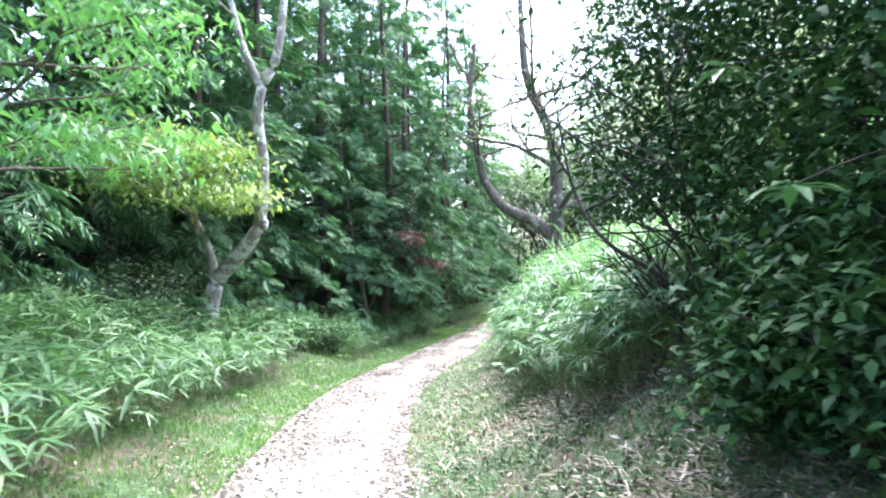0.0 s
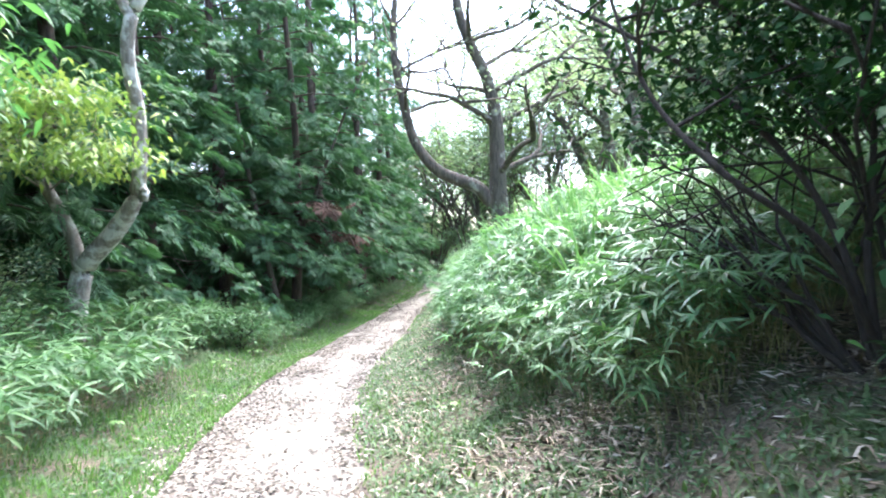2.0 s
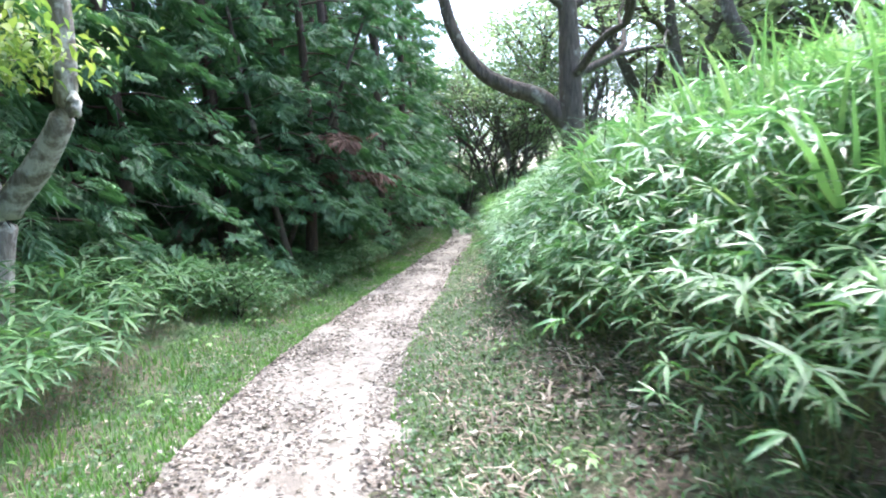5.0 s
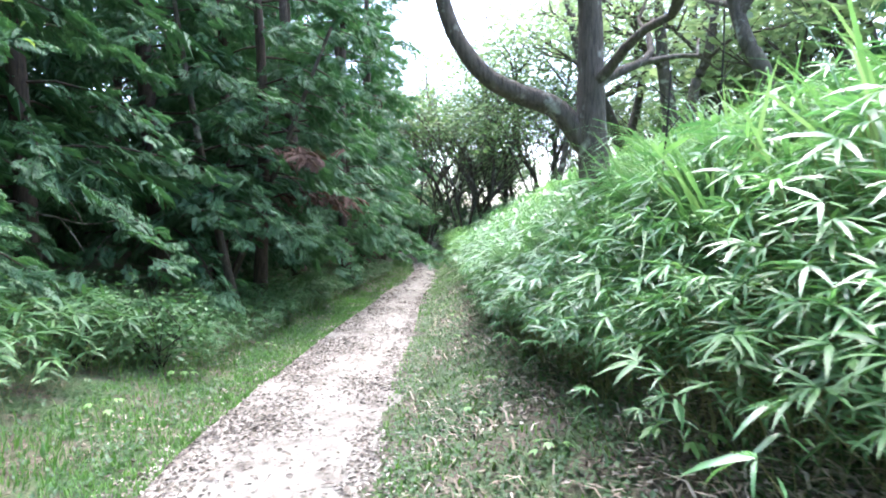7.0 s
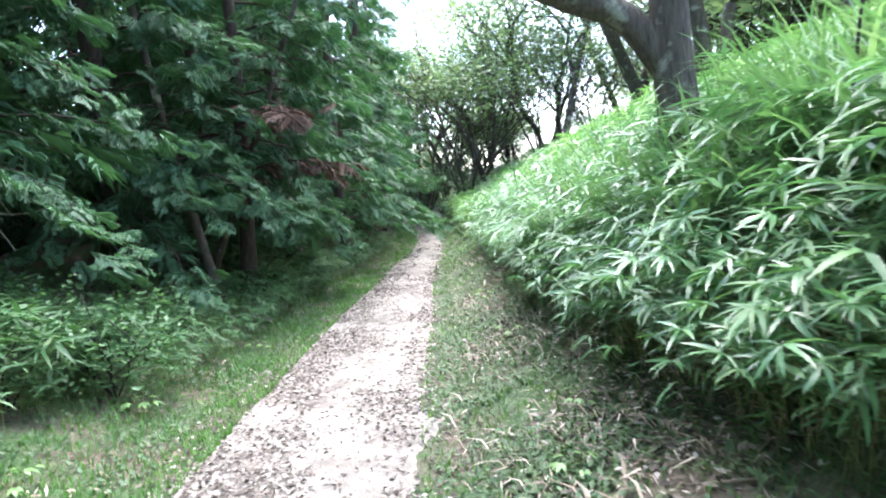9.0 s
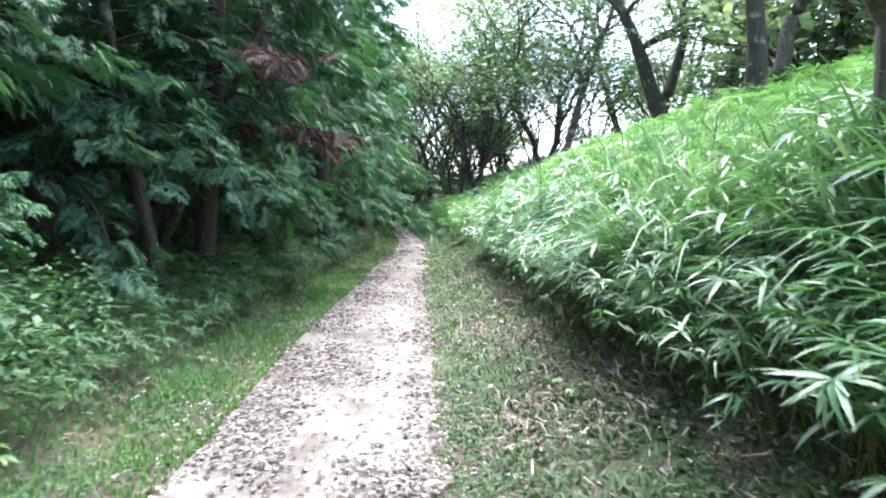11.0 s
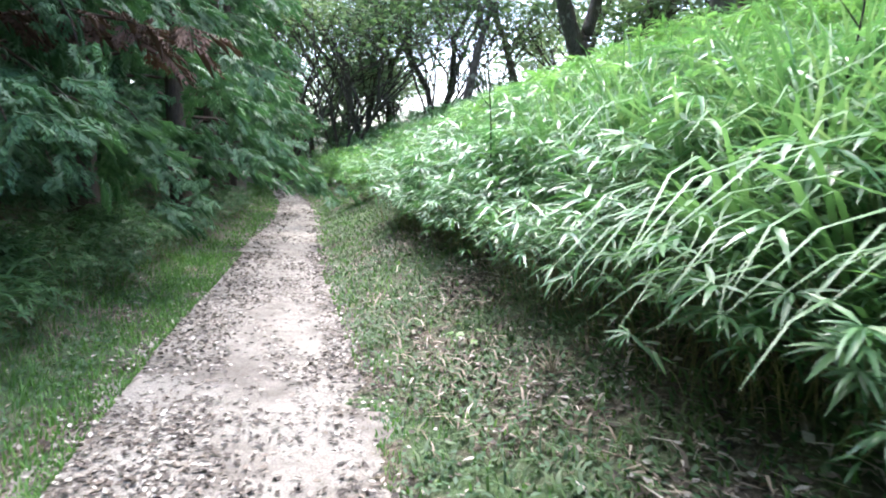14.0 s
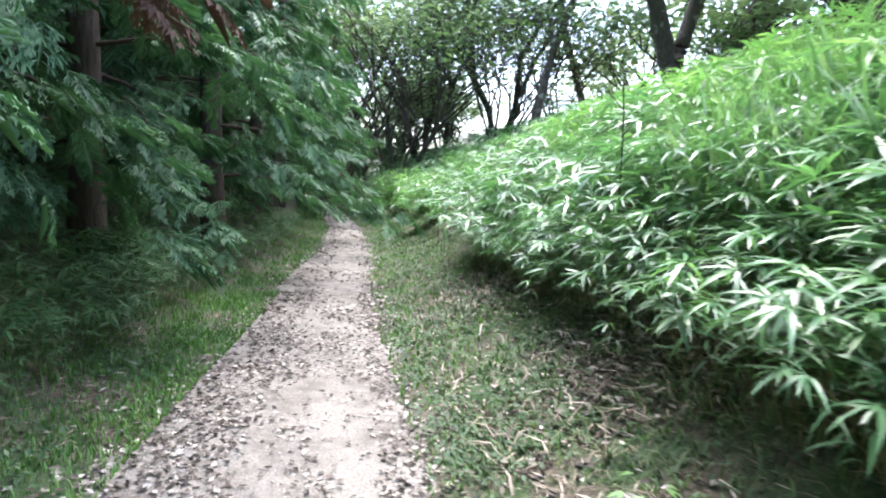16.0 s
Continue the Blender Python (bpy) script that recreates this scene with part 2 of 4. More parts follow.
def blade(width, droop, fold=0.25, wide_at=0.3):
    """A leaf along x, one long: folded on its rib, pointed, bending down."""
    s = np.array([0, wide_at, 0.68, 1.0])
    z = -droop * s**2
    w = width / 2 * np.array([0.15, 1, 0.72, 0])
    v = [(0, 0, 0)]
    for i in (1, 2):
        v += [(s[i], -w[i], z[i] + fold * w[i]), (s[i], 0, z[i]), (s[i], w[i], z[i] + fold * w[i])]
    v.append((1, 0, z[3]))
    f = [(0, 1, 2), (0, 2, 3), (1, 4, 5), (1, 5, 2), (2, 5, 6), (2, 6, 3), (4, 7, 5), (5, 7, 6)]
    return np.array(v, float), np.array(f)


def tube(points, radii, sides=6):
    p = np.asarray(points, float)
    t = unit(np.gradient(p, axis=0))
    ref = np.where(np.abs(t[:, 2:3]) > 0.9, np.array([[1.0, 0, 0]]), np.array([[0, 0, 1.0]]))
    a = unit(np.cross(t, ref))
    b = np.cross(t, a)
    ang = np.linspace(0, 2 * np.pi, sides, endpoint=False)
    ring = a[:, None] * np.cos(ang)[None, :, None] + b[:, None] * np.sin(ang)[None, :, None]
    v = (p[:, None] + ring * np.asarray(radii)[:, None, None]).reshape(-1, 3)
    f = []
    for i in range(len(p) - 1):
        for j in range(sides):
            q, r = i * sides + j, i * sides + (j + 1) % sides
            f += [(q, r, r + sides), (q, r + sides, q + sides)]
    return v, np.array(f)


def bend(points, n=10):
    """A smooth line through the points (Catmull-Rom), with any further columns carried along."""
    p = np.asarray(points, float)
    p = np.vstack([2 * p[0] - p[1], p, 2 * p[-1] - p[-2]])
    out = []
    for i in range(1, len(p) - 2):
        for s in np.linspace(0, 1, n, endpoint=False):
            a, b, c, d = p[i - 1], p[i], p[i + 1], p[i + 2]
            out.append(0.5 * (2 * b + (c - a) * s + (2 * a - 5 * b + 4 * c - d) * s**2 + (3 * b - a - 3 * c + d) * s**3))
    out.append(p[-2])
    return np.array(out)


# ---- ground and path ----
def spaced(near0, near1, step, far):
    core = np.arange(near0, near1 + step / 2, step)
    grow = 1.25 ** np.arange(1, 60)
    up = near1 + np.cumsum(step * grow)
    up = up[up < far]
    down = near0 - np.cumsum(step * grow)
    down = down[down > -far]
    return np.concatenate([[-far], down[::-1], core, up, [far]])


gx, gy = spaced(-9, 14, 0.16, 900), spaced(-4, 50, 0.25, 900)
X, Y = np.meshgrid(gx, gy)
Z = land(X, Y)
nx, ny = len(gx), len(gy)
idx = np.arange(nx * ny).reshape(ny, nx)
quads = np.stack([idx[:-1, :-1], idx[:-1, 1:], idx[1:, 1:], idx[1:, :-1]], -1).reshape(-1, 4)
ground = part("ground", np.stack([X, Y, Z], -1).reshape(-1, 3), quads, SOIL, soft=True)
tagged(ground, "brown leaf-strewn forest soil with patches of moss", "ground", kind="structure")

py = np.arange(-12, 58, 0.08)
lanes = np.linspace(0, 1, 15)
ragged = np.convolve(rng.normal(0, 0.09, (2, len(py) + 4)).ravel(), np.ones(3) / 3, mode="same").reshape(2, -1)[:, 2:-2]
le = ragged[0] + left_edge(py) + 0.07 * wave(py, py * 0, 1.2, 3.1) + 0.09 * wave(py, py * 0, 2.9, 0.7) + 0.05 * wave(py, py * 0, 9.0, 1.9)
re = ragged[1] + right_edge(py) + 0.07 * wave(py, py * 0, 3.3, 4.7) + 0.05 * wave(py, py * 0, 8.0, 2.9)
PX = le[:, None] + (re - le)[:, None] * lanes[None]
PYY = np.repeat(py[:, None], 15, 1)
PZ = land(PX, PYY) + 0.022 * np.sin(np.pi * lanes)[None] ** 0.5 + 0.006 + 0.008 * wave(PX, PYY, 5.0, 0.9)
PZ[:, 0] -= 0.03
PZ[:, -1] -= 0.03
idx = np.arange(PX.size).reshape(PX.shape)
quads = np.stack([idx[:-1, :-1], idx[:-1, 1:], idx[1:, 1:], idx[1:, :-1]], -1).reshape(-1, 4)
path = part("path", np.stack([PX, PYY, PZ], -1).reshape(-1, 3), quads, PATH, soft=True)
tagged(path, "pale gravelly earth footpath strewn with fallen leaves", "path", kind="structure")


# ---- cypress trees ----
def spray(seed, length, pairs, subs):
    """A flat drooping fan of short scale-leaf twigs along x, each twig a row of blunt lobes."""
    r = np.random.default_rng(seed)
    h = Heap()

    def lobe(p, d, ln, w):
        d = unit(d)
        n = np.array([-d[1], d[0], 0])
        q = np.array([p, p + d * ln * 0.62 + n * w, p + d * ln - (0, 0, ln * 0.25), p + d * ln * 0.62 - n * w])
        h.add(q, [(0, 1, 2), (0, 2, 3)])

    for i in range(pairs):
        s = 0.08 + 0.86 * i / (pairs - 1)
        for side in (-1, 1):
            p = np.array([s * length, 0, -0.3 * length * s**2])
            ln = length * (0.46 * math.sin(math.pi * (0.25 + 0.62 * s)) + 0.06) * r.uniform(0.65, 1.2)
            a = side * r.uniform(0.6, 0.95)
            d = np.array([math.cos(a), math.sin(a), r.uniform(-0.3, 0.0)])
            lobe(p, d, ln, ln * 0.09 + 0.003)
            if subs:
                for k in (0.4, 0.7):
                    for turn in (-0.65, 0.65):
                        b = a + turn * r.uniform(0.8, 1.2)
                        lobe(p + d * ln * k, np.array([math.cos(b), math.sin(b), -0.2]), ln * (0.62 - 0.35 * k), ln * 0.075)
    lobe(np.zeros(3), np.array([1, 0, -0.25]), length * 1.05, length * 0.035)
    return h.out()


FINE = [spray(s, 0.23, 6, True) for s in range(6)]
COARSE = [spray(s, 0.5, 5, False) for s in range(3)]


def cypress(seed, height, reach, low, boughs, per, sprays, trunk=0.17, dead_side=None):
    """One tree at the origin: trunk with its boughs, the hanging crown, and dead boughs where it has them."""
    r = np.random.default_rng(seed)
    wood, crown, dead = Heap(), Heap(), Heap()
    zs = np.linspace(0, height, 14)
    lean = np.stack([0.12 * np.sin(zs * 0.5 + seed), 0.12 * np.cos(zs * 0.4 + seed), zs], -1)
    lean[:, :2] -= lean[0, :2]
    wood.add(*tube(lean, np.interp(zs, [0, 0.4, height], [trunk * 1.25, trunk, 0.02]), 9))
    for i in range(boughs):
        u = (i + r.uniform(0, 1)) / boughs
        z0 = low + (height - low) * u**1.3
        ln = reach * (1 - (z0 / height) ** 1.6) * r.uniform(0.5, 1.2) + 0.35
        a = i * 2.399 + r.uniform(-0.4, 0.4)
        out = np.array([math.cos(a), math.sin(a), 0])
        s = np.linspace(0, 1, 5)
        rise, sag = r.uniform(0.05, 0.3), r.uniform(0.3, 0.6)
        line = np.array([np.interp(z0, zs, lean[:, 0]), np.interp(z0, zs, lean[:, 1]), z0]) + out * (s * ln)[:, None] + np.array([0, 0, 1]) * (ln * (rise * s - sag * s**2.2))[:, None]
        wood.add(*tube(line, np.interp(s, [0, 1], [0.016 + 0.005 * ln, 0.004]), 4))
        n = max(4, int(per * ln / reach))
        si = r.uniform(0.12, 1.0, n) ** 0.6
        base = np.stack([np.interp(si, s, line[:, k]) for k in range(3)], -1) + r.normal(0, 1, (n, 3)) * np.array([0.15, 0.15, 0.04]) - np.array([0, 0, 0.07]) * r.uniform(0, 1, (n, 1)) ** 2
        side = r.choice((-1, 1), n) * r.uniform(0.1, 1.3, n)
        ax = np.stack([np.cos(a + side), np.sin(a + side), -r.uniform(0.05, 0.9, n) ** 1.5], -1)
        rots = turns(ax, np.array([0, 0, 1.0]) + r.normal(0, 0.28, (n, 3)))
        which = r.integers(0, len(sprays), n)
        withered = dead_side is not None and 1.9 < z0 < 3.2 and math.cos(a - dead_side) > 0.72
        for k, (v, f) in enumerate(sprays):
            m = which == k
            if m.any():
                (dead if withered else crown).add(*spread(v, f, base[m], rots[m], r.uniform(0.6, 1.4, m.sum())))
    return wood.out(), crown.out(), (dead.out() if dead.v else None)


def plant(name, label, category, group=""):
    ob = new(name)
    ob.empty_display_size = 0.2
    return tagged(ob, label, category, group)


def cypress_thing(name, label, data, group):
    root = plant(name, label, "tree", group)
    part("trunk", *data[0], BARK if "slim cypress with" in label else BARK_RED, root, soft=True)
    part("crown", *data[1], CYPRESS, root)
    if data[2] is not None:
        part("dead_branch", *data[2], CYPRESS_DEAD, root, "rust-brown dead foliage")
    return root


def settle(x, y, sink=0.05):
    return float(land(x, y)) - sink


GROUP_C = "cypress trees along the path"
models = [cypress_thing("cypress_tree", "tall dark green cypress with hanging flat sprays", cypress(20 + k, 13 + k, 2.2, (0.7, 0.9, 1.3)[k], 54, 56, FINE), GROUP_C) for k in range(3)]
brown = cypress_thing("cypress_tree", "dark cypress with rust-brown dead lower branches", cypress(31, 13, 2.2, 1.55, 58, 56, FINE, 0.13, -0.65), GROUP_C)
slim = cypress_thing("cypress_tree", "slim cypress with a bare leaning lower trunk", cypress(33, 9, 1.5, 1.9, 44, 28, FINE, 0.085), GROUP_C)
thin = [cypress_thing("cypress_tree", "tall slim cypress deeper in the shaded wood", cypress(40 + k, 15, 2.4, 1.0, 62, 20, COARSE), "cypress trees of the wood") for k in range(2)]

FRONT = [(-5.4, 14.3, 0), (-4.6, 16.3, 2), (-2.1, 18.6, 4), (-3.5, 18.9, 1), (-2.9, 21.8, 1), (-1.9, 20.2, 3), (-1.2, 23.6, 2), (-1.6, 25.8, 1), (0.15, 25.6, 2), (0.2, 28.3, 2), (1.0, 30.8, 2), (1.5, 33.6, 2), (1.9, 36.6, 2), (2.5, 40.0, 2), (3.0, 44.0, 5), (-6.6, 12.4, 6), (-7.0, 15.0, 5), (-6.3, 17.6, 6)]
used = set()


def stand(model, x, y, turn, size=1.0, tilt=0.0):
    m = pose(x, y, settle(x, y), 0, tilt, 0) @ pose(0, 0, 0, 0, 0, turn)
    if model.name not in used:
        used.add(model.name)
        model.matrix_basis = m
        model.scale = (size,) * 3
        return model
    ob = copy_thing(model, m)
    ob.scale = (size,) * 3
    return ob


for i, (x, y, kind) in enumerate(FRONT):
    stand((*models, brown, slim, *thin)[kind], x, y, 0 if kind == 3 else 137 * i, rng.uniform(0.92, 1.08), -9 if kind == 4 else 0)
stand(slim, -2.6, 20.2, 40, 0.9, 24)
for i, (x, y) in enumerate([(14.2, 18.6), (16.5, 22.5), (18.5, 24), (2.6, 49), (4.4, 54), (5.6, 57), (7.2, 56), (8.6, 60)]):
    stand(thin[i % 2], x, y, 50 * i, 0.85)
for i in range(24):
    row = i % 2
    y = 5.0 + 1.75 * i
    x = float(left_edge(y)) - (5.4 if row else 7.8) + rng.uniform(-0.5, 0.5)
    stand(thin[i % 2], x, y, 71 * i, rng.uniform(0.9, 1.15))
# those behind the start and right of it are unseen, added to shade it
for i, (x, y) in enumerate([(-9.8, 3), (-10.5, 7.5), (-11.5, 12), (-8, -2), (-4.5, -8), (5.5, -8), (10, 0), (3.9, 0.2), (3.4, -2.6), (6.0, -1.2), (-4.2, -3.4), (1.8, -7.0), (-1.5, -10), (-8.6, 14), (-9.2, 17), (-8.4, 19.5), (-7.6, 22), (-6.6, 25), (-5.4, 28), (-4.4, 31.5), (-3.0, 35)]):
    stand(thin[i % 2], x, y, 71 * i, 1.0)

# ---- bamboo grass ----
def shoot(seed, tall=0.74, leaves=13, leaf=0.178):
    """A leaning culm with a fan of long leaves at its head and a few below."""
    r = np.random.default_rng(seed)
    s = np.linspace(0, 1, 4)
    lean = r.uniform(0.15, 0.45)
    line = np.stack([lean * tall * s**1.8, 0.03 * np.sin(3 * s + seed), tall * s * (1 - 0.12 * s)], -1)
    stem = tube(line, np.interp(s, [0, 1], [0.0035, 0.0015]), 3)
    h = Heap()
    for i in range(leaves):
        head = i < leaves * 0.65
        at = 1.0 if head else r.uniform(0.5, 0.85)
        p = np.array([np.interp(at, s, line[:, k]) for k in range(3)])
        a = (i / (leaves * 0.65) - 0.5) * 3.6 + r.uniform(-0.25, 0.25) if head else r.uniform(-2.5, 2.5)
        up = r.uniform(-0.25, 0.55)
        d = np.array([[math.cos(a), math.sin(a), up]])
        v, f = blade(r.uniform(0.11, 0.16), r.uniform(0.1, 0.6))
        ln = leaf * r.uniform(0.65, 1.2)
        h.add(*spread(v, f, p[None], turns(d, np.array([0, 0, 1.0]) + r.normal(0, 0.25, 3)), ln))
    return stem, h.out()


SHOOTS = [shoot(100 + k) for k in range(8)]
SMALL = [shoot(130 + k, 0.7, 15, 0.135) for k in range(8)]
LONG = [shoot(150 + k, 0.8, 9, 0.29) for k in range(6)]


def thicket(name, label, xs, ys, face, sizes, mats=(SASA, SASA_STEM), shoots=None, jitter=1.1):
    """A bed of shoots: leaves and stems of all of them, as one growth."""
    shoots = shoots or SHOOTS
    n = len(xs)
    z = land(xs, ys) - 0.02
    ang = face + rng.normal(0, jitter, n)
    tip = unit(np.stack([rng.normal(0, 0.18, n), rng.normal(0, 0.18, n), np.ones(n)], -1))
    rz = turns(np.stack([np.cos(ang), np.sin(ang), np.zeros(n)], -1), tip)
    rz = np.stack([np.cross(np.cross(tip, rz[:, :, 0]), tip), np.cross(tip, rz[:, :, 0]), tip], -1)
    which = rng.integers(0, len(shoots), n)
    leaves, stems = Heap(), Heap()
    for k, (stem, fan) in enumerate(shoots):
        m = which == k
        if m.any():
            pl = np.stack([xs[m], ys[m], z[m]], -1)
            leaves.add(*spread(*fan, pl, rz[m], sizes[m]))
            stems.add(*spread(*stem, pl, rz[m], sizes[m]))
    root = part(name, *leaves.out(), mats[0])
    tagged(root, label, "bamboo grass", kind="stuff")
    part("stems", *stems.out(), mats[1], root)
    return root


def scatter(n, y0, y1, d0, d1, side, bias=1.0):
    ys = rng.uniform(y0, y1, n)
    d = d0 + (d1 - d0) * rng.uniform(0, 1, n) ** bias
    return (right_edge(ys) + d if side > 0 else left_edge(ys) - d), ys, d


# bank on the uphill side
def bank_size(xs, ys, d):
    return rng.uniform(0.7, 1.25, len(xs)) * (1 + 0.22 * wave(xs, ys, 1.7, 2.5)) * np.interp(d, [1.3, 1.7, 2.1, 3.2, 4.2], [0.85, 0.95, 1.2, 1.2, 0.95])


xs, ys, d = scatter(2900, 4.9, 11.5, 1.3, 4.4, 1, 1.2)
xs = xs + np.interp(ys, [5, 8, 10], [0.35, 0.2, 0])
thicket("bamboo_grass_bank", "dense fine-leaved green bamboo grass on the steep bank", xs, ys, np.pi, bank_size(xs, ys, d), shoots=SMALL)
xs, ys, d = scatter(3300, 10, 24, 1.3, 4.2, 1, 1.2)
thicket("bamboo_grass_bank", "dense green bamboo grass covering the steep bank", xs, ys, np.pi, bank_size(xs, ys, d))
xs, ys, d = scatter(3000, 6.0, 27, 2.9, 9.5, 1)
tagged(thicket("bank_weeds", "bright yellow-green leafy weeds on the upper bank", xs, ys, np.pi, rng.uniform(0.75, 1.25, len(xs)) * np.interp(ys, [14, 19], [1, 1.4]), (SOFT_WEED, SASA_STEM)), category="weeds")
xs, ys, d = scatter(3000, 22, 48, 1.0, 10, 1)
thicket("bamboo_grass_slope", "distant green bamboo grass on the hillside", xs, ys, np.pi, rng.uniform(1.0, 1.6, len(xs)))
# shade under the evergreen put into the leaf colour: GLOSSY instead of SASA
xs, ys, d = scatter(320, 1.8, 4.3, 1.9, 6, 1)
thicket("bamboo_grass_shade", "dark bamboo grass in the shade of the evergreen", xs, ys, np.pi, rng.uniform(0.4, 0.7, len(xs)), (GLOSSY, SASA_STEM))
# the dim hollow under the overhang is coloured in with SASA_SHADE
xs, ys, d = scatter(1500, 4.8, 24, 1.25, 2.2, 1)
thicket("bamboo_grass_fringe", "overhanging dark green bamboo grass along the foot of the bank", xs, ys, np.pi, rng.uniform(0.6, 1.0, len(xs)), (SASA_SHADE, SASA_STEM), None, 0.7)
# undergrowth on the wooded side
# SASA_SHADE leaves carry the gloom of the wood in their colour
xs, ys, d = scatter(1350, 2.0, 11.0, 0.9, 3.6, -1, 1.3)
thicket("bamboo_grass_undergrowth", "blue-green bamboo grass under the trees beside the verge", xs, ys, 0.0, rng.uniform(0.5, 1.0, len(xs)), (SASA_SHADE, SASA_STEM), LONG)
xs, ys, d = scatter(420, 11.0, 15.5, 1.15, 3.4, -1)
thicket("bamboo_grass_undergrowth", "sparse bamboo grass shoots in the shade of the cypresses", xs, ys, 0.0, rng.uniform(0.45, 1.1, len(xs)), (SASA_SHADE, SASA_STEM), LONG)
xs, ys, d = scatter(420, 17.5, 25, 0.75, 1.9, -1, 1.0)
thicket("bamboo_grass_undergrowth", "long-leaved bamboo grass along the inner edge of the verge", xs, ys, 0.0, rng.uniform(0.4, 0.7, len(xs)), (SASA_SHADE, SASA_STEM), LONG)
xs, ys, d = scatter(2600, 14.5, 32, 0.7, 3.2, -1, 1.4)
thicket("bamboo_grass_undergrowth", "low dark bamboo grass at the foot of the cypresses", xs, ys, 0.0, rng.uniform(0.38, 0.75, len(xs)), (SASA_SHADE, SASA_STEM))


# ---- silver grass ----
def tuft(seed, blades=16, sweep=0.0, broad=1.0):
    r = np.random.default_rng(seed)
    h = Heap()
    for i in range(blades):
        a, ln, w = r.uniform(0, 6.28), r.uniform(0.8, 1.35), r.uniform(0.008, 0.014) * broad
        out = r.uniform(0.25, 0.75) + sweep * 0.25
        a = a if sweep == 0 else math.pi + r.normal(0, 0.9)
        s = np.linspace(0, 1, 7)
        rad = out * ln * s**1.3
        z = ln * (s * 1.1 - 0.85 * out * s**3)
        c = np.stack([np.cos(a) * rad, np.sin(a) * rad, z], -1) + np.array([r.normal(0, 0.03), r.normal(0, 0.03), 0])
        n = np.array([-np.sin(a), np.cos(a), 0])
        ww = w * np.interp(s, [0, 0.3, 1], [0.7, 1, 0.03])
        v = np.concatenate([c - n * ww[:, None], c + n * ww[:, None]])
        f = [t for i in range(6) for t in ((i, i + 1, i + 8), (i, i + 8, i + 7))]
        h.add(v, f)
    return h.out()


TUFTS = [tuft(k, 16, 0.0, 1.3) for k in range(5)]


def tufts(name, label, xs, ys, sizes):
    z = land(xs, ys) - 0.02
    rots = rot_z(rng.uniform(0, 6.28, len(xs)))
    which = rng.integers(0, len(TUFTS), len(xs))
    h = Heap()
    for k, (v, f) in enumerate(TUFTS):
        m = which == k
        h.add(*spread(v, f, np.stack([xs, ys, z], -1)[m], rots[m], sizes[m]))
    return tagged(part(name, *h.out(), SILVER), label, "grass", kind="stuff")


xs, ys, d = scatter(270, 7.0, 20, 1.9, 3.6, 1)
tufts("silver_grass", "tall arching silver grass along the brow of the bank", xs, ys, rng.uniform(1.05, 1.5, len(xs)))
xs, ys, d = scatter(260, 7.5, 30, 3.2, 7.5, 1)
tufts("silver_grass", "silver grass among the weeds on the upper bank", xs, ys, rng.uniform(0.6, 0.95, len(xs)))


# ---- verges ----
FLAKE = np.array([(0, 0, 0), (0.45, -0.27, 0.1), (0.5, 0, 0.0), (0.45, 0.27, 0.12), (1, 0, 0.09)]), np.array([(0, 1, 2), (0, 2, 3), (1, 4, 2), (2, 4, 3)])


def blades_on(n, y0, y1, d0, d1, side, tall, bias, keep, width=0.005, lie=0.42):
    xs, ys, d = scatter(n, y0, y1, d0, d1, side, bias)
    ok = rng.uniform(0, 1, n) < keep(xs, ys, d)
    xs, ys = xs[ok], ys[ok]
    k = len(xs)
    v = np.array([(0, -0.5, 0), (0, 0.5, 0), (0.3 * lie, 0.42, 0.55), (0.3 * lie, -0.42, 0.55), (lie, 0, 1.0 - 0.3 * lie)])
    v[:, 1] *= width / tall * 2
    f = np.array([(0, 1, 2), (0, 2, 3), (3, 2, 4)])
    rots = rot_z(rng.uniform(0, 6.28, k))
    return spread(v, f, np.stack([xs, ys, land(xs, ys) - 0.004], -1), rots, tall * rng.uniform(0.45, 1.4, k))


def clumpy(x, y, d):
    return np.clip(0.75 + 0.7 * wave(x, y, 4.0, 1.1), 0.1, 1)


h = Heap()
h.add(*blades_on(44000, 1.5, 24, -0.17, 1.1, -1, 0.06, 1.9, clumpy))
h.add(*blades_on(9000, 20, 46, -0.1, 0.9, -1, 0.06, 1.2, clumpy, 0.009))
h.add(*blades_on(9000, 1.5, 24, 0.35, 1.9, -1, 0.15, 1.0, lambda x, y, d: np.clip(0.25 + 0.9 * wave(x, y, 2.1, 7.7), 0.02, 1)))
tagged(part("verge_grass", *h.out(), GRASS), "short bright green grass along the path edge", "grass", kind="stuff")
h = Heap()
h.add(*blades_on(12000, 1.5, 22, -0.1, 1.7, 1, 0.06, 1.3, lambda x, y, d: clumpy(x, y, d) * np.clip(1.3 - 0.8 * d, 0.2, 1)))
h.add(*blades_on(7000, 20, 46, -0.1, 1.2, 1, 0.06, 1.2, clumpy, 0.009))
tagged(part("verge_grass", *h.out(), GRASS), "patchy short grass on the foot of the bank", "grass", kind="stuff")
h = Heap()
h.add(*blades_on(54000, 1.5, 33, 0.05, 1.9, 1, 0.075, 0.9, lambda x, y, d: np.clip(0.42 + 1.0 * wave(x, y, 3.4, 5.7), 0.03, 1), 0.007, 1.3))
h.add(*blades_on(7000, 1.5, 24, 0.2, 1.9, 1, 0.14, 1.0, lambda x, y, d: np.clip(0.1 + 0.9 * wave(x, y, 2.4, 5.7), 0.02, 1), 0.005, 0.9))
tagged(part("bank_grass", *h.out(), DULL_GRASS), "dull green matted grass on the foot of the bank", "grass", kind="stuff")
h = Heap()
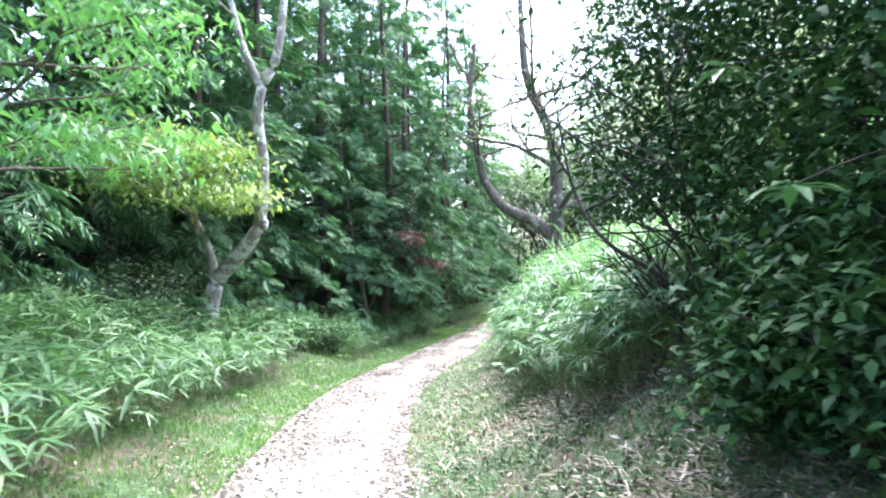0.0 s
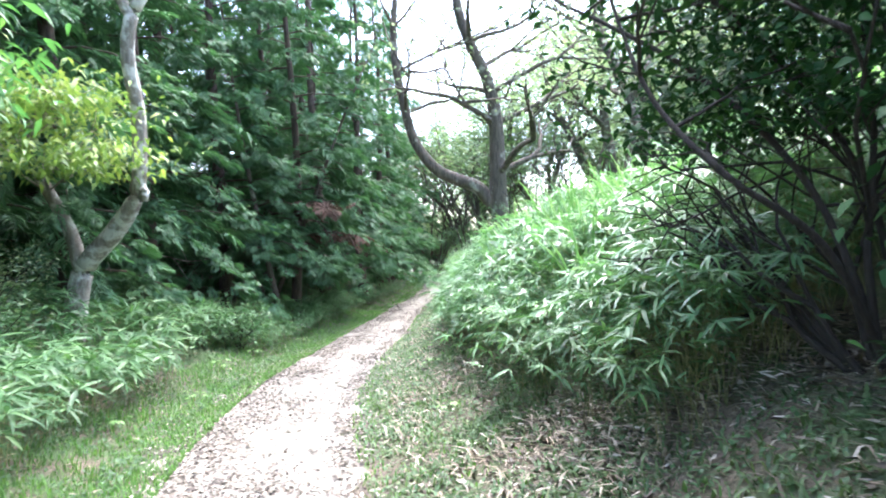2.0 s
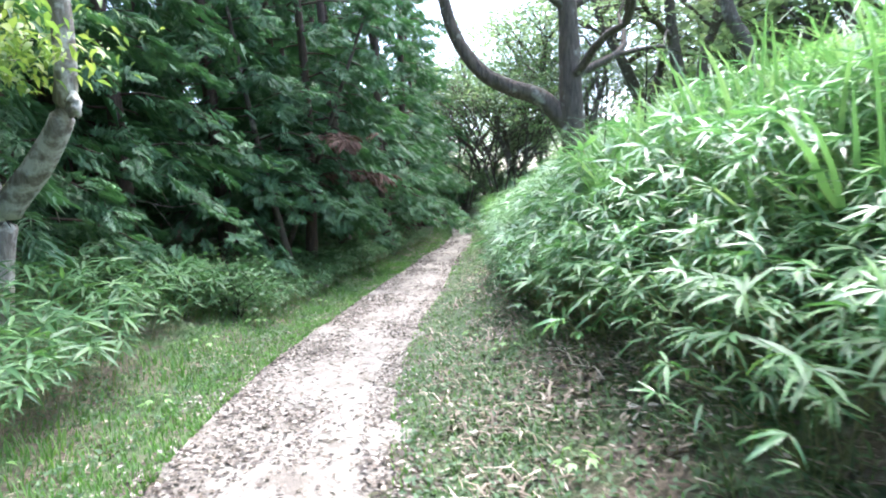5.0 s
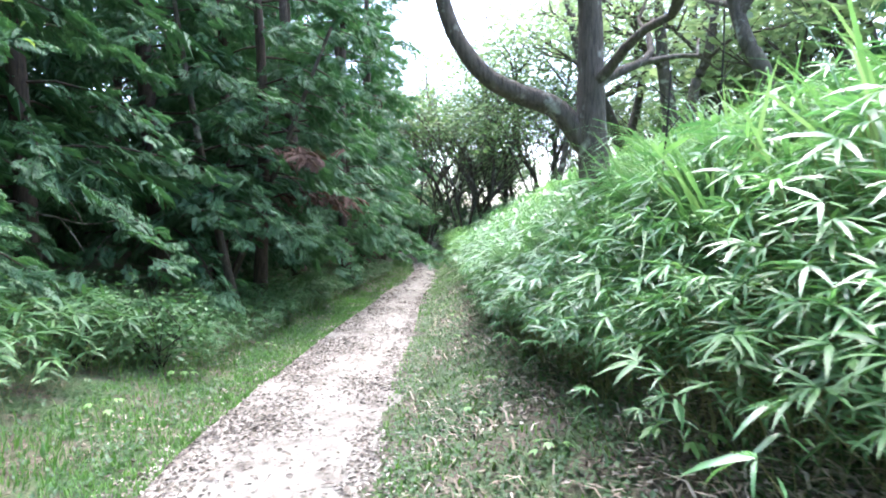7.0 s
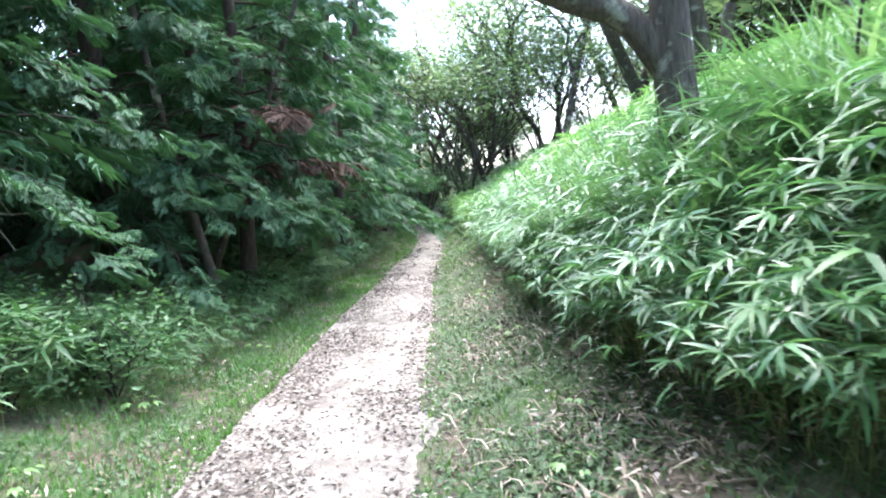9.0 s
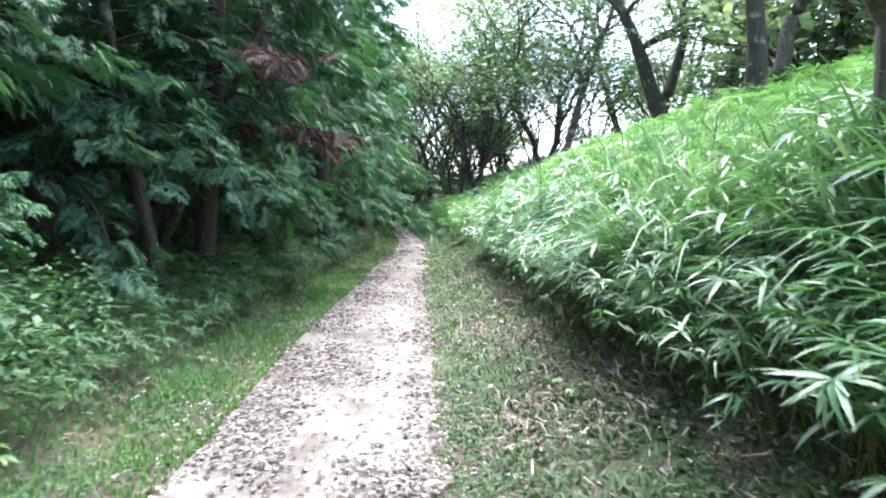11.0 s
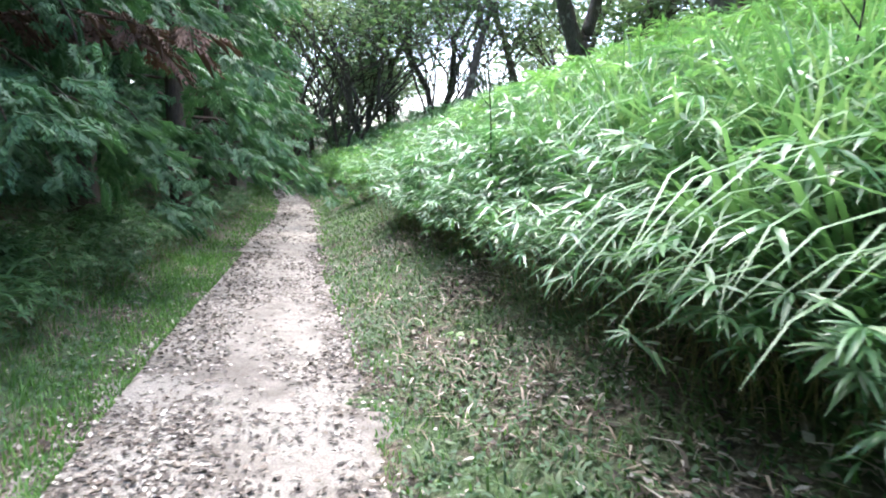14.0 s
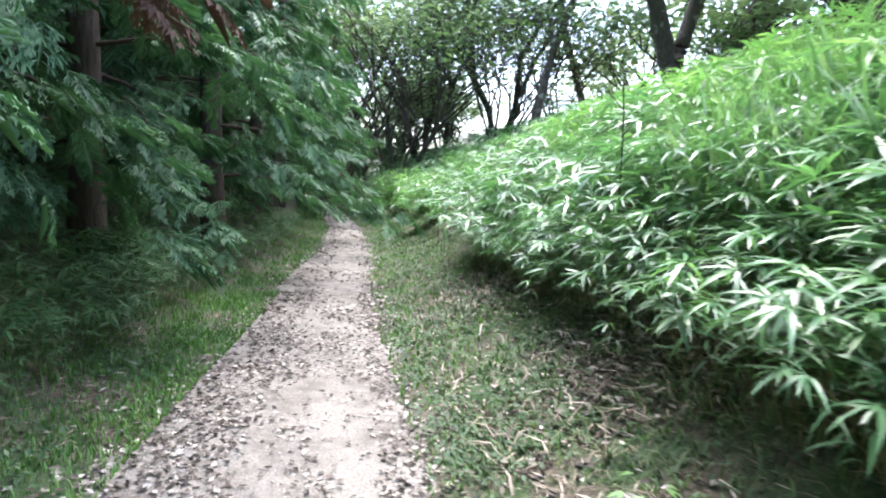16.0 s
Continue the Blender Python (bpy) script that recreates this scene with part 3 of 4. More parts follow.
h.add(*blades_on(13000, 1.5, 24, 0.15, 2.1, 1, 0.1, 0.8, lambda x, y, d: np.clip(0.4 + 0.9 * wave(x, y, 1.9, 6.1), 0.05, 1), 0.007, 1.6))
tagged(part("withered_grass", *h.out(), STRAW), "withered straw-coloured grass among the green", "grass", kind="stuff")


def weeds(n, y0, y1, d0, d1, side, size):
    xs, ys, d = scatter(n, y0, y1, d0, d1, side)
    ok = rng.uniform(0, 1, n) < np.clip(0.6 + 0.9 * wave(xs, ys, 2.6, 3.3), 0.05, 1) * np.clip(1.35 - 0.35 * d, 0.5, 1)
    xs, ys = xs[ok], ys[ok]
    k = len(xs)
    v, f = FLAKE
    a = rng.uniform(0, 6.28, k)
    ax = np.stack([np.cos(a), np.sin(a), rng.uniform(-0.1, 0.6, k)], -1)
    z = land(xs, ys) + rng.uniform(0.005, 0.09, k) * rng.uniform(0.3, 1, k)
    return spread(v, f, np.stack([xs, ys, z], -1), turns(ax, np.array([0, 0, 1.0])), size * rng.uniform(0.6, 1.4, k))


h = Heap()
h.add(*weeds(30000, 1.5, 22, -0.05, 1.9, 1, 0.042))
h.add(*weeds(30000, 1.5, 22, 0.15, 2.2, -1, 0.045))
tagged(part("low_weeds", *h.out(), WEED), "small-leaved creeping weeds on the verges", "weeds", kind="stuff")


def fallen(n, y0, y1, place, size, mat, name, label, long=False):
    xs, ys = place(n, y0, y1)
    k = len(xs)
    v, f = FLAKE[0] * np.array([1, 0.32 if long else 1, 0.5 if long else 1]), FLAKE[1]
    a = rng.uniform(0, 6.28, k)
    ax = np.stack([np.cos(a), np.sin(a), rng.normal(0, 0.12, k)], -1)
    up = np.stack([rng.normal(0, 0.35, k), rng.normal(0, 0.35, k), np.ones(k)], -1)
    u = np.clip((xs - left_edge(ys)) / (right_edge(ys) - left_edge(ys)), 0, 1)
    z = land(xs, ys) + 0.008 + 0.026 * np.sqrt(np.sin(np.pi * u)) + rng.uniform(0, 0.01, k)
    return tagged(part(name, *spread(v, f, np.stack([xs, ys, z], -1), turns(ax, up), size * rng.uniform(0.5, 1.4, k)), mat), label, "leaf litter", kind="stuff")


def on_path(n, y0, y1):
    ys = rng.uniform(y0, y1, n)
    u = rng.uniform(-0.17, 1.15, n)
    xs = left_edge(ys) + u * (right_edge(ys) - left_edge(ys))
    ok = rng.uniform(0, 1, n) < np.clip(0.45 + 0.75 * wave(xs, ys * 0.6, 3.2, 5.1) + 0.5 * (u < 0.42) + 0.5 * (u > 0.82) - 0.25, 0.08, 1) * np.interp(np.abs(u - 0.5), [0.48, 0.54, 0.68], [1, 0.5, 0.08])
    return xs[ok], ys[ok]


def on_bank(n, y0, y1):
    xs, ys, d = scatter(n, y0, y1, 0.25, 2.4, 1, 0.7)
    ok = rng.uniform(0, 1, n) < np.clip(0.5 + 0.9 * wave(xs, ys, 1.9, 6.1), 0.1, 1)
    return xs[ok], ys[ok]


fallen(72000, 1.5, 24, on_path, 0.042, DEADLEAF, "fallen_leaves", "small curled brown and bleached leaves scattered on the path")
fallen(12000, 22, 48, on_path, 0.06, DEADLEAF, "fallen_leaves", "brown fallen leaves on the far path")
fallen(34000, 1.5, 24, on_bank, 0.075, STRAW, "dry_bamboo_leaves", "straw-coloured dead bamboo leaves lying on the bank", True)


fallen(16000, 2.2, 9.5, on_bank, 0.085, STRAW, "dry_bamboo_leaves", "bleached straw-coloured dead leaves matted on the dry bank", True)
fallen(26000, 1.5, 24, on_bank, 0.06, DEADLEAF, "fallen_leaves", "small brown leaves mixed into the weeds of the bank")


def on_left(n, y0, y1):
    xs, ys, d = scatter(n, y0, y1, 0.25, 1.5, -1)
    ok = rng.uniform(0, 1, n) < np.clip(0.1 + 0.9 * wave(xs, ys, 1.7, 8.1), 0.03, 1)
    return xs[ok], ys[ok]


fallen(9000, 1.5, 24, on_left, 0.10, STRAW, "dry_bamboo_leaves", "bleached dead leaves lying in the grass verge", True)


# ---- broad-leaved trees ----
def grow(wood, tips, p, d, ln, rad, depth, r, flat=0.35, sides=6, split=(2, 3), least_x=None):
    """A limb with its branches; gathers the twig ends."""
    n = 5
    s = np.linspace(0, 1, n)
    wob = np.cumsum(r.normal(0, 0.09 * ln / n * 2, (n, 3)), 0)
    line = p + d * (s * ln)[:, None] + wob * s[:, None]
    if least_x is not None and line[-1, 0] < least_x:
        return
    wood.add(*tube(line, np.interp(s, [0, 1], [rad, rad * 0.62]), sides))
    if depth == 0:
        tips.append(line[-1]), tips.append(line[2])
        return
    if depth == 1:
        tips.append(line[3])
    for i in range(r.integers(split[0], split[1] + 1)):
        k = r.uniform(0.55, 1.0) if i else 1.0
        q = np.array([np.interp(k, s, line[:, c]) for c in range(3)])
        nd = unit(d + r.normal(0, 0.55, 3) * np.array([1, 1, flat]) + np.array([0, 0, 0.05]))
        grow(wood, tips, q, nd, ln * r.uniform(0.6, 0.85), rad * (0.6 if i else 0.64), depth - 1, r, flat, max(3, sides - 1), split, least_x)


def leaf_cloud(tips, per, radius, flat, size, width, r, droop=0.25, plain=False):
    tips = np.asarray(tips)
    n = len(tips) * per
    c = np.repeat(tips, per, 0)
    off = r.normal(0, 1, (n, 3)) * radius * np.array([1, 1, flat])
    v, f = FLAKE if plain else blade(width, droop, 0.25, 0.42)
    a = r.uniform(0, 6.28, n)
    ax = np.stack([np.cos(a), np.sin(a), r.uniform(-0.7, 0.25, n)], -1)
    up = np.array([0, 0, 1.0]) + r.normal(0, 0.4, (n, 3))
    return spread(v, f, c + off, turns(ax, up), size * r.uniform(0.6, 1.3, n))


def hill_tree(name, label, seed, stems, length, rad, depth, per, mat, bark, group="", flat=0.35, leaf=0.09, cloud=0.45, split=(2, 3)):
    r = np.random.default_rng(seed)
    wood, tips = Heap(), []
    for i in range(stems):
        a = r.uniform(0, 6.28)
        tilt = 0.12 if stems == 1 else r.uniform(0.25, 0.6)
        d = unit(np.array([math.cos(a) * tilt, math.sin(a) * tilt, 1]))
        grow(wood, tips, np.array([0.1 * math.cos(a), 0.1 * math.sin(a), -0.1]), d, length, rad, depth, r, flat, 7, split)
    root = plant(name, label, "tree", group)
    part("trunk", *wood.out(), bark, root, soft=True)
    part("crown", *leaf_cloud(tips, per, cloud, 0.22, leaf, 0.5, r, 0.25, True), mat, root)
    return root


hill = [hill_tree("hill_tree", "crooked grey-barked tree with a thin yellow-green crown on the hillside", 60 + k, 1 + k % 2, 2.6, 0.12, 4, 17, CANOPY, BARK, "trees on the hillside", leaf=0.19, cloud=0.65) for k in range(3)]
spreading = hill_tree("spreading_tree", "many-stemmed dark tree with flat layered crown on the hill", 71, 7, 2.2, 0.05, 4, 5, LAYERED, BARK, "trees on the hillside", 0.2, 0.15, 0.7)


low_tree = [hill_tree("low_hill_tree", "small leafy yellow-green tree filling the hillside wood", 80 + k, 4, 1.5, 0.06, 3, 10, CANOPY, BARK, "undergrowth of the hillside wood", 0.5, 0.26, 0.55) for k in range(2)]
low_tree.append(hill_tree("low_hill_tree", "small dark layered tree on the far hillside", 84, 4, 1.5, 0.05, 3, 9, LAYERED, BARK, "undergrowth of the hillside wood", 0.3, 0.24, 0.55))


def stem_tree(label, seed, x, y, stems, rad):
    """A hillside tree whose stems follow given lines (sideways and up from its foot)."""
    r = np.random.default_rng(seed)
    root = plant("hill_tree", label, "tree", "trees on the hillside")
    z = settle(x, y, 0.1)
    root.matrix_basis = pose(x, y, z)
    tips = []
    for k, line in enumerate(stems):
        ln = bend([(px, 0.15 * math.sin(3 * pz + k), pz, rad * (0.8 if k else 1) * np.interp(pz, [0, 1.5, 7], [1.25, 1, 0.35])) for px, pz in line], 6)
        hp = Heap()
        hp.add(*tube(ln[:, :3], ln[:, 3], 8))
        n = len(ln)
        for q in (int(n * 0.55), int(n * 0.68), int(n * 0.8), int(n * 0.9), n - 1):
            for _ in range(2):
                a = r.uniform(0, 6.28)
                grow(hp, tips, ln[q, :3], unit((math.cos(a), math.sin(a), 0.55)), 1.25, ln[q, 3] * 0.5, 2, r, 0.4, 5)
        part("trunk" if k == 0 else "stem", *hp.out(), BARK, root, soft=True)
    tips = [t for t in tips if t[2] > 2.6]
    part("crown", *leaf_cloud(tips, 14, 0.5, 0.3, 0.15, 0.5, r, 0.25, True), CANOPY, root)


stem_tree("dark crooked tree bending over the hillside", 91, 7.06, 16.5, [[(0.1, 0), (0, 0.9), (-0.17, 1.5), (-0.4, 2.1), (-0.55, 2.8), (-0.95, 3.4), (-1.3, 4.8), (-1.2, 6.5)], [(-0.5, 2.5), (-0.2, 3.2), (0.15, 4.2), (0.3, 6)]], 0.14)
stem_tree("dark two-stemmed tree on the hillside", 92, 8.4, 21.8, [[(0, 0), (-0.02, 0.9), (-0.13, 1.9), (-0.28, 3.2), (-0.35, 5.2), (-0.2, 7.5)], [(0.05, 0.8), (0.45, 1.6), (0.72, 2.6), (0.95, 3.4), (1.25, 5.4), (1.3, 7)]], 0.2)
stem_tree("grey lichened tree forking low on the hillside", 93, 10.84, 28.85, [[(0.1, 0), (0, 0.9), (-0.55, 2.2), (-1.3, 3.6), (-2.0, 5.1), (-2.5, 7.2)], [(-0.2, 1.6), (0.2, 2.6), (0.5, 4.0), (0.25, 5.2), (0.4, 7.4)]], 0.25)
stand(spreading, 10.8, 39.2, 0, 1.3)
stand(spreading, 8.6, 46.0, 130, 1.4)
stand(spreading, 14.5, 41.0, 250, 1.2)
stand(spreading, 7.4, 41.5, 40, 1.6)
stand(spreading, 5.8, 48.0, 300, 1.9)
for i, (x, y) in enumerate([(12.5, 20), (14.5, 26), (13.5, 33), (14.5, 15.5), (16, 22), (19, 37), (15, 47), (10, 53), (5.5, 57), (8, 60)]):
    stand(hill[i % 3], x, y, 83 * i, rng.uniform(0.9, 1.3))
for i, (x, y) in enumerate([(9.5, 44), (11.0, 46), (8.0, 49), (12.5, 43), (10.5, 36), (13.2, 30), (16.5, 31), (17.5, 43), (7.5, 55), (12.5, 57), (20, 27)]):
    stand(hill[(i + 1) % 3], x, y, 47 * i, rng.uniform(1.5, 1.9))
for i, (x, y) in enumerate([(13.5, 22.5), (15.5, 28), (13, 26), (15, 33), (18, 28), (17, 39), (11.5, 46), (13, 52), (2.5, 52), (6.5, 53), (9.5, 50), (19, 33), (20, 45), (17, 18), (4.5, 60), (15.5, 12.5)]):
    stand(low_tree[i % 2], x, y, 59 * i, rng.uniform(1.0, 1.5))
for i, (x, y) in enumerate([(7.6, 43.5), (13.6, 39.5), (14, 30.5), (16.5, 35), (4.2, 51), (5.8, 53), (7.6, 50.5)]):
    stand(low_tree[2], x, y, 59 * i, rng.uniform(0.55, 0.85))


def leaning_tree():
    """The big tree on the bank, with a limb sweeping low over the slope."""
    r = np.random.default_rng(5)
    x, y = 2.45, 13.3
    z = settle(x, y, 0.15)
    root = plant("leaning_tree", "large grey lichen-spotted tree with a limb sweeping sideways", "tree")
    root.matrix_basis = pose(x, y, z)
    wood, limb, tips = Heap(), Heap(), []
    tr = bend([(0.05, 0, 0, 0.24), (0, 0, 0.9, 0.19), (-0.06, 0.03, 1.9, 0.165), (-0.06, 0.05, 3.3, 0.13), (-0.2, 0.02, 4.1, 0.11), (-0.52, 0, 4.8, 0.095), (-0.72, 0, 5.5, 0.085), (-0.8, 0.2, 7.2, 0.05)], 6)
    wood.add(*tube(tr[:, :3], tr[:, 3], 10))
    o = np.array((x, y, z))
    lb = np.array([(2.40, 13.35, 2.0, 0.13), (2.05, 13.45, 2.5, 0.125), (1.6, 13.6, 2.72, 0.115), (1.25, 13.7, 2.95, 0.105), (0.95, 13.8, 3.4, 0.095), (0.78, 13.85, 4.0, 0.085), (0.6, 13.9, 5.2, 0.07), (0.7, 14.1, 6.6, 0.05)])
    lb[:, :3] -= o
    lb = bend(lb, 6)
    limb.add(*tube(lb[:, :3], lb[:, 3], 9))
    for hp, line, ks in ((wood, tr, (14, 18, 22, 26, 30)), (limb, lb, (30, 34, 38, 42))):
        for k in ks:
            for _ in range(2):
                a = r.uniform(0, 6.28)
                grow(hp, tips, line[k, :3], unit(np.array([math.cos(a), math.sin(a), 0.5])), 1.2, line[k, 3] * 0.45, 2, r, 0.4, 5)
    part("trunk", *wood.out(), BARK, root, soft=True)
    part("limb", *limb.out(), BARK, root, soft=True)
    part("crown", *leaf_cloud([t for t in tips if t[2] > 3.3], 9, 0.4, 0.4, 0.09, 0.5, r), CANOPY, root)


leaning_tree()


def forked_tree():
    """The pale two-stemmed tree in front of the cypresses, with yellow-green sprays."""
    r = np.random.default_rng(9)
    x, y = -4.45, 12.0
    z = settle(x, y, 0.1)
    root = plant("forked_tree", "pale-barked forked tree with drooping yellow-green leaves", "tree")
    root.matrix_basis = pose(x, y, z)
    o = np.array((x, y, z, 0))
    tips = []
    a = bend(np.array([(-4.5, 12, z, 0.2), (-4.4, 12, 0.75, 0.165), (-4.25, 12, 1.35, 0.15), (-3.75, 11.8, 1.85, 0.14), (-3.35, 11.55, 2.4, 0.11), (-3.25, 11.4, 3.4, 0.10), (-3.3, 11.2, 4.2, 0.095), (-3.2, 11.1, 4.75, 0.09), (-2.95, 11.1, 5.3, 0.08), (-2.85, 11.2, 6.4, 0.065), (-2.8, 11.3, 8.2, 0.04)]) - o, 5)
    b = bend(np.array([(-4.3, 12, 1.25, 0.11), (-4.45, 12, 1.9, 0.095), (-4.75, 11.9, 2.6, 0.08), (-4.95, 11.7, 3.2, 0.05)]) - o, 5)
    c = bend(np.array([(-3.2, 11.1, 4.7, 0.08), (-3.5, 11.0, 5.4, 0.065), (-3.75, 10.9, 6.4, 0.05), (-4.0, 10.8, 7.8, 0.03)]) - o, 5)
    for nm, ln in (("trunk", a), ("stem", b), ("limb", c)):
        hp = Heap()
        hp.add(*tube(ln[:, :3], ln[:, 3], 9))
        if nm == "stem":
            for k in (9, 11, 13, 15):
                for _ in range(3):
                    t = r.uniform(0, 6.28)
                    grow(hp, tips, ln[k, :3], unit(np.array([math.cos(t) * 0.8, math.sin(t) * 0.6 - 0.9, 0.25])), 0.8, 0.022, 2, r, 0.25, 4)
        elif nm == "limb":
            for k in (8, 11, 14):
                t = r.uniform(0, 6.28)
                grow(hp, [], ln[k, :3], unit(np.array([math.cos(t), math.sin(t), 0.4])), 0.9, 0.03, 2, r, 0.3, 4)
        part(nm, *hp.out(), BARK_PALE, root, soft=True)
    v, f = tube(bend([(0, 0, -0.02, 0.005), (0.02, 0, 0.03, 0.06), (0.03, 0, 0.12, 0.075), (0.02, 0, 0.2, 0.05), (0.0, 0, 0.25, 0.006)], 4)[:, :3], bend([(0, 0, 0, 0.005), (0, 0, 0, 0.06), (0, 0, 0, 0.075), (0, 0, 0, 0.05), (0, 0, 0, 0.006)], 4)[:, 3], 8)
    v = v + 0.018 * np.sin(v[:, [1, 2, 0]] * 70) + (np.array((-3.27, 11.48, 2.25)) - o[:3])
    part("knot", v, f, BARK_PALE, root, "pale swollen knot where a limb broke off", True)
    part("crown", *leaf_cloud(tips, 22, 0.42, 0.2, 0.13, 0.38, r, 0.5), YELLOW, root, "yellow-green drooping leaves")


forked_tree()


def evergreen():
    """The dark glossy-leaved tree that overhangs the start of the walk."""
    r = np.random.default_rng(12)
    x, y = 1.95, 4.4
    z = settle(x, y, 0.1)
    root = plant("evergreen_tree", "dark glossy-leaved evergreen with low spreading stems", "tree")
    root.matrix_basis = pose(x, y, z)
    tips = []
    for i, (dx, dy, dz, ln) in enumerate([(-0.5, 0.75, 0.75, 1.3), (-0.1, 0.4, 1, 1.5), (0.3, -0.3, 1, 1.5), (0.7, 0.2, 0.8, 1.4), (-0.15, 0.0, 0.95, 1.5), (0.3, 0.6, 0.9, 1.5), (-0.40, 0.9, 0.9, 1.7), (-0.25, 0.9, 1.0, 1.6), (-0.45, 0.5, 1.1, 1.4), (-0.3, 1.0, 0.7, 1.5)]):
        hp = Heap()
        grow(hp, tips, np.array([0.08 * dx, 0.08 * dy, 0.0]), unit((dx, dy, dz)), ln * (0.45 if dy > 0.3 else 0.85), 0.022, 3, r, 0.6, 6, (2, 3), 0.55 - x)
        part("stem", *hp.out(), BARK_DARK, root, soft=True)
    for line in ([(-0.4, -0.9, 0.1), (-0.8, -1.1, 0.65), (-1.25, -1.15, 0.95), (-1.4, -0.7, 1.3), (-1.45, -0.3, 1.75), (-1.5, 0.0, 2.3)], [(-0.4, -0.9, 0.1), (-0.6, -0.6, 0.9), (-0.95, -0.1, 1.5), (-1.3, 0.5, 1.9), (-1.5, 1.1, 2.2), (-1.75, 1.6, 2.7)], [(-0.3, -0.9, 0.1), (-0.3, -0.5, 1.0), (-0.6, 0.3, 1.9), (-1.0, 1.0, 2.4), (-1.3, 1.8, 2.7)], [(-0.3, -1.0, 0.1), (-0.2, -0.9, 1.2), (-0.5, -0.4, 2.4), (-0.9, 0.2, 3.1), (-1.2, 0.9, 3.9)]):
        ln = bend([(p[0] + 0.4, (p[1] + 0.9) * 0.6, p[2], 0.02 * (1 - 0.14 * i)) for i, p in enumerate(line)], 6)
        hp = Heap()
        hp.add(*tube(ln[:, :3], ln[:, 3], 8))
        for q in range(12, len(ln), 4):
            a = r.uniform(0, 6.28)
            grow(hp, tips, ln[q, :3], unit((math.cos(a), math.sin(a), 0.35)), 0.45, 0.01, 2, r, 0.5, 4)
        part("limb", *hp.out(), BARK_DARK, root, soft=True)
    k = 150
    tips += list(np.stack([r.uniform(-0.4, 0.7, k), r.uniform(-1.5, -0.3, k), r.uniform(0.4, 3.7, k)], -1))
    k = 80
    tips += list(np.stack([r.uniform(-0.7, 1.2, k), r.uniform(-1.0, 0.9, k), r.uniform(2.0, 4.3, k)], -1) + (0.4, 0.9, 0.0))
    k = 130
    tips += list(np.stack([r.uniform(-0.85, 0.7, k), r.uniform(-3.4, -1.2, k), r.uniform(0.8, 4.6, k)], -1) + (0.4, 0.9, 0.0))
    # extra leaf mass, mostly out of view, added overhead to cut the light below
    k = 300
    tips += list(np.stack([r.uniform(0.2, 3.4, k), r.uniform(-4.5, -1.6, k), r.uniform(1.2, 6.0, k)], -1) + (0.4, 0.9, 0.0))
    k = 170
    tips += list(np.stack([r.uniform(-1.3, 2.6, k), r.uniform(-2.8, 1.2, k), r.uniform(1.5, 5.0, k)], -1) + (0.4, 0.9, 0.0))
    v, f = leaf_cloud(tips, 50, 0.42, 0.8, 0.078, 0.42, r, 0.3)
    c = v.reshape(-1, 8, 3)[:, 0] + np.array((x, y, z))
    keep = (c[:, 0] > np.interp(c[:, 2], [0.3, 1.2, 2.2, 3.5], [1.6, 1.2, 0.7, 0.4])) & (c[:, 2] > land(c[:, 0], c[:, 1]) + 0.1)
    keep &= ((c[:, 1] < 4.0) & (c[:, 0] > np.interp(c[:, 2], [1.0, 3.5], [1.6, 1.1]))) | ((c[:, 1] >= 4.0) & (c[:, 2] > 1.95)) | ((c[:, 0] > 2.4) & (c[:, 1] < 4.6))
    keep &= (c[:, 1] > 4.4) | (c[:, 0] > 1.5)
    keep &= c[:, 1] < np.interp(c[:, 2], [1.5, 4], [6.0, 7.0])
    airy = np.interp(c[:, 0] - np.interp(c[:, 1], [4, 8], [0.9, 1.7]), [-0.1, 0.1, 0.5, 0.9], [0.12, 0.5, 0.85, 1.0])
    keep &= (c[:, 1] < 4.2) | (r.uniform(0, 1, len(c)) < airy)
    for (x0, y0, z0), (x1, y1, z1), n in (((2.4, 2.6, 2.0), (1.22, 2.2, 1.8), 11), ((2.5, 3.1, 2.5), (1.3, 2.9, 2.45), 9), ((2.4, 3.3, 1.5), (1.55, 2.75, 1.3), 8)):
        p0, p1 = np.array((x0 - x, y0 - y, z0 - z)), np.array((x1 - x, y1 - y, z1 - z))
        u = np.linspace(0, 1, 8)[:, None]
        line = p0 + (p1 - p0) * u + np.array((0, 0, 0.09)) * np.sin(np.pi * u)
        part("bough", *tube(line, np.linspace(0.009, 0.004, 8), 6), BARK_DARK, root, soft=True)
        for i in range(n):
            a = 2 * math.pi * i / n + r.uniform(-0.2, 0.2)
            lv, lf = blade(0.34, r.uniform(0.25, 0.5), 0.2, 0.5)
            d = np.array([[math.cos(a), math.sin(a), r.uniform(-0.15, 0.25)]])
            part("leaf", *spread(lv, lf, (p1 + r.normal(0, 0.015, 3))[None], turns(d, np.array([0, 0, 1.0])), r.uniform(0.13, 0.19)), WAXY, root)
    part("crown", v, f[np.repeat(keep, 8)], GLOSSY, root)
    return root


evergreen()


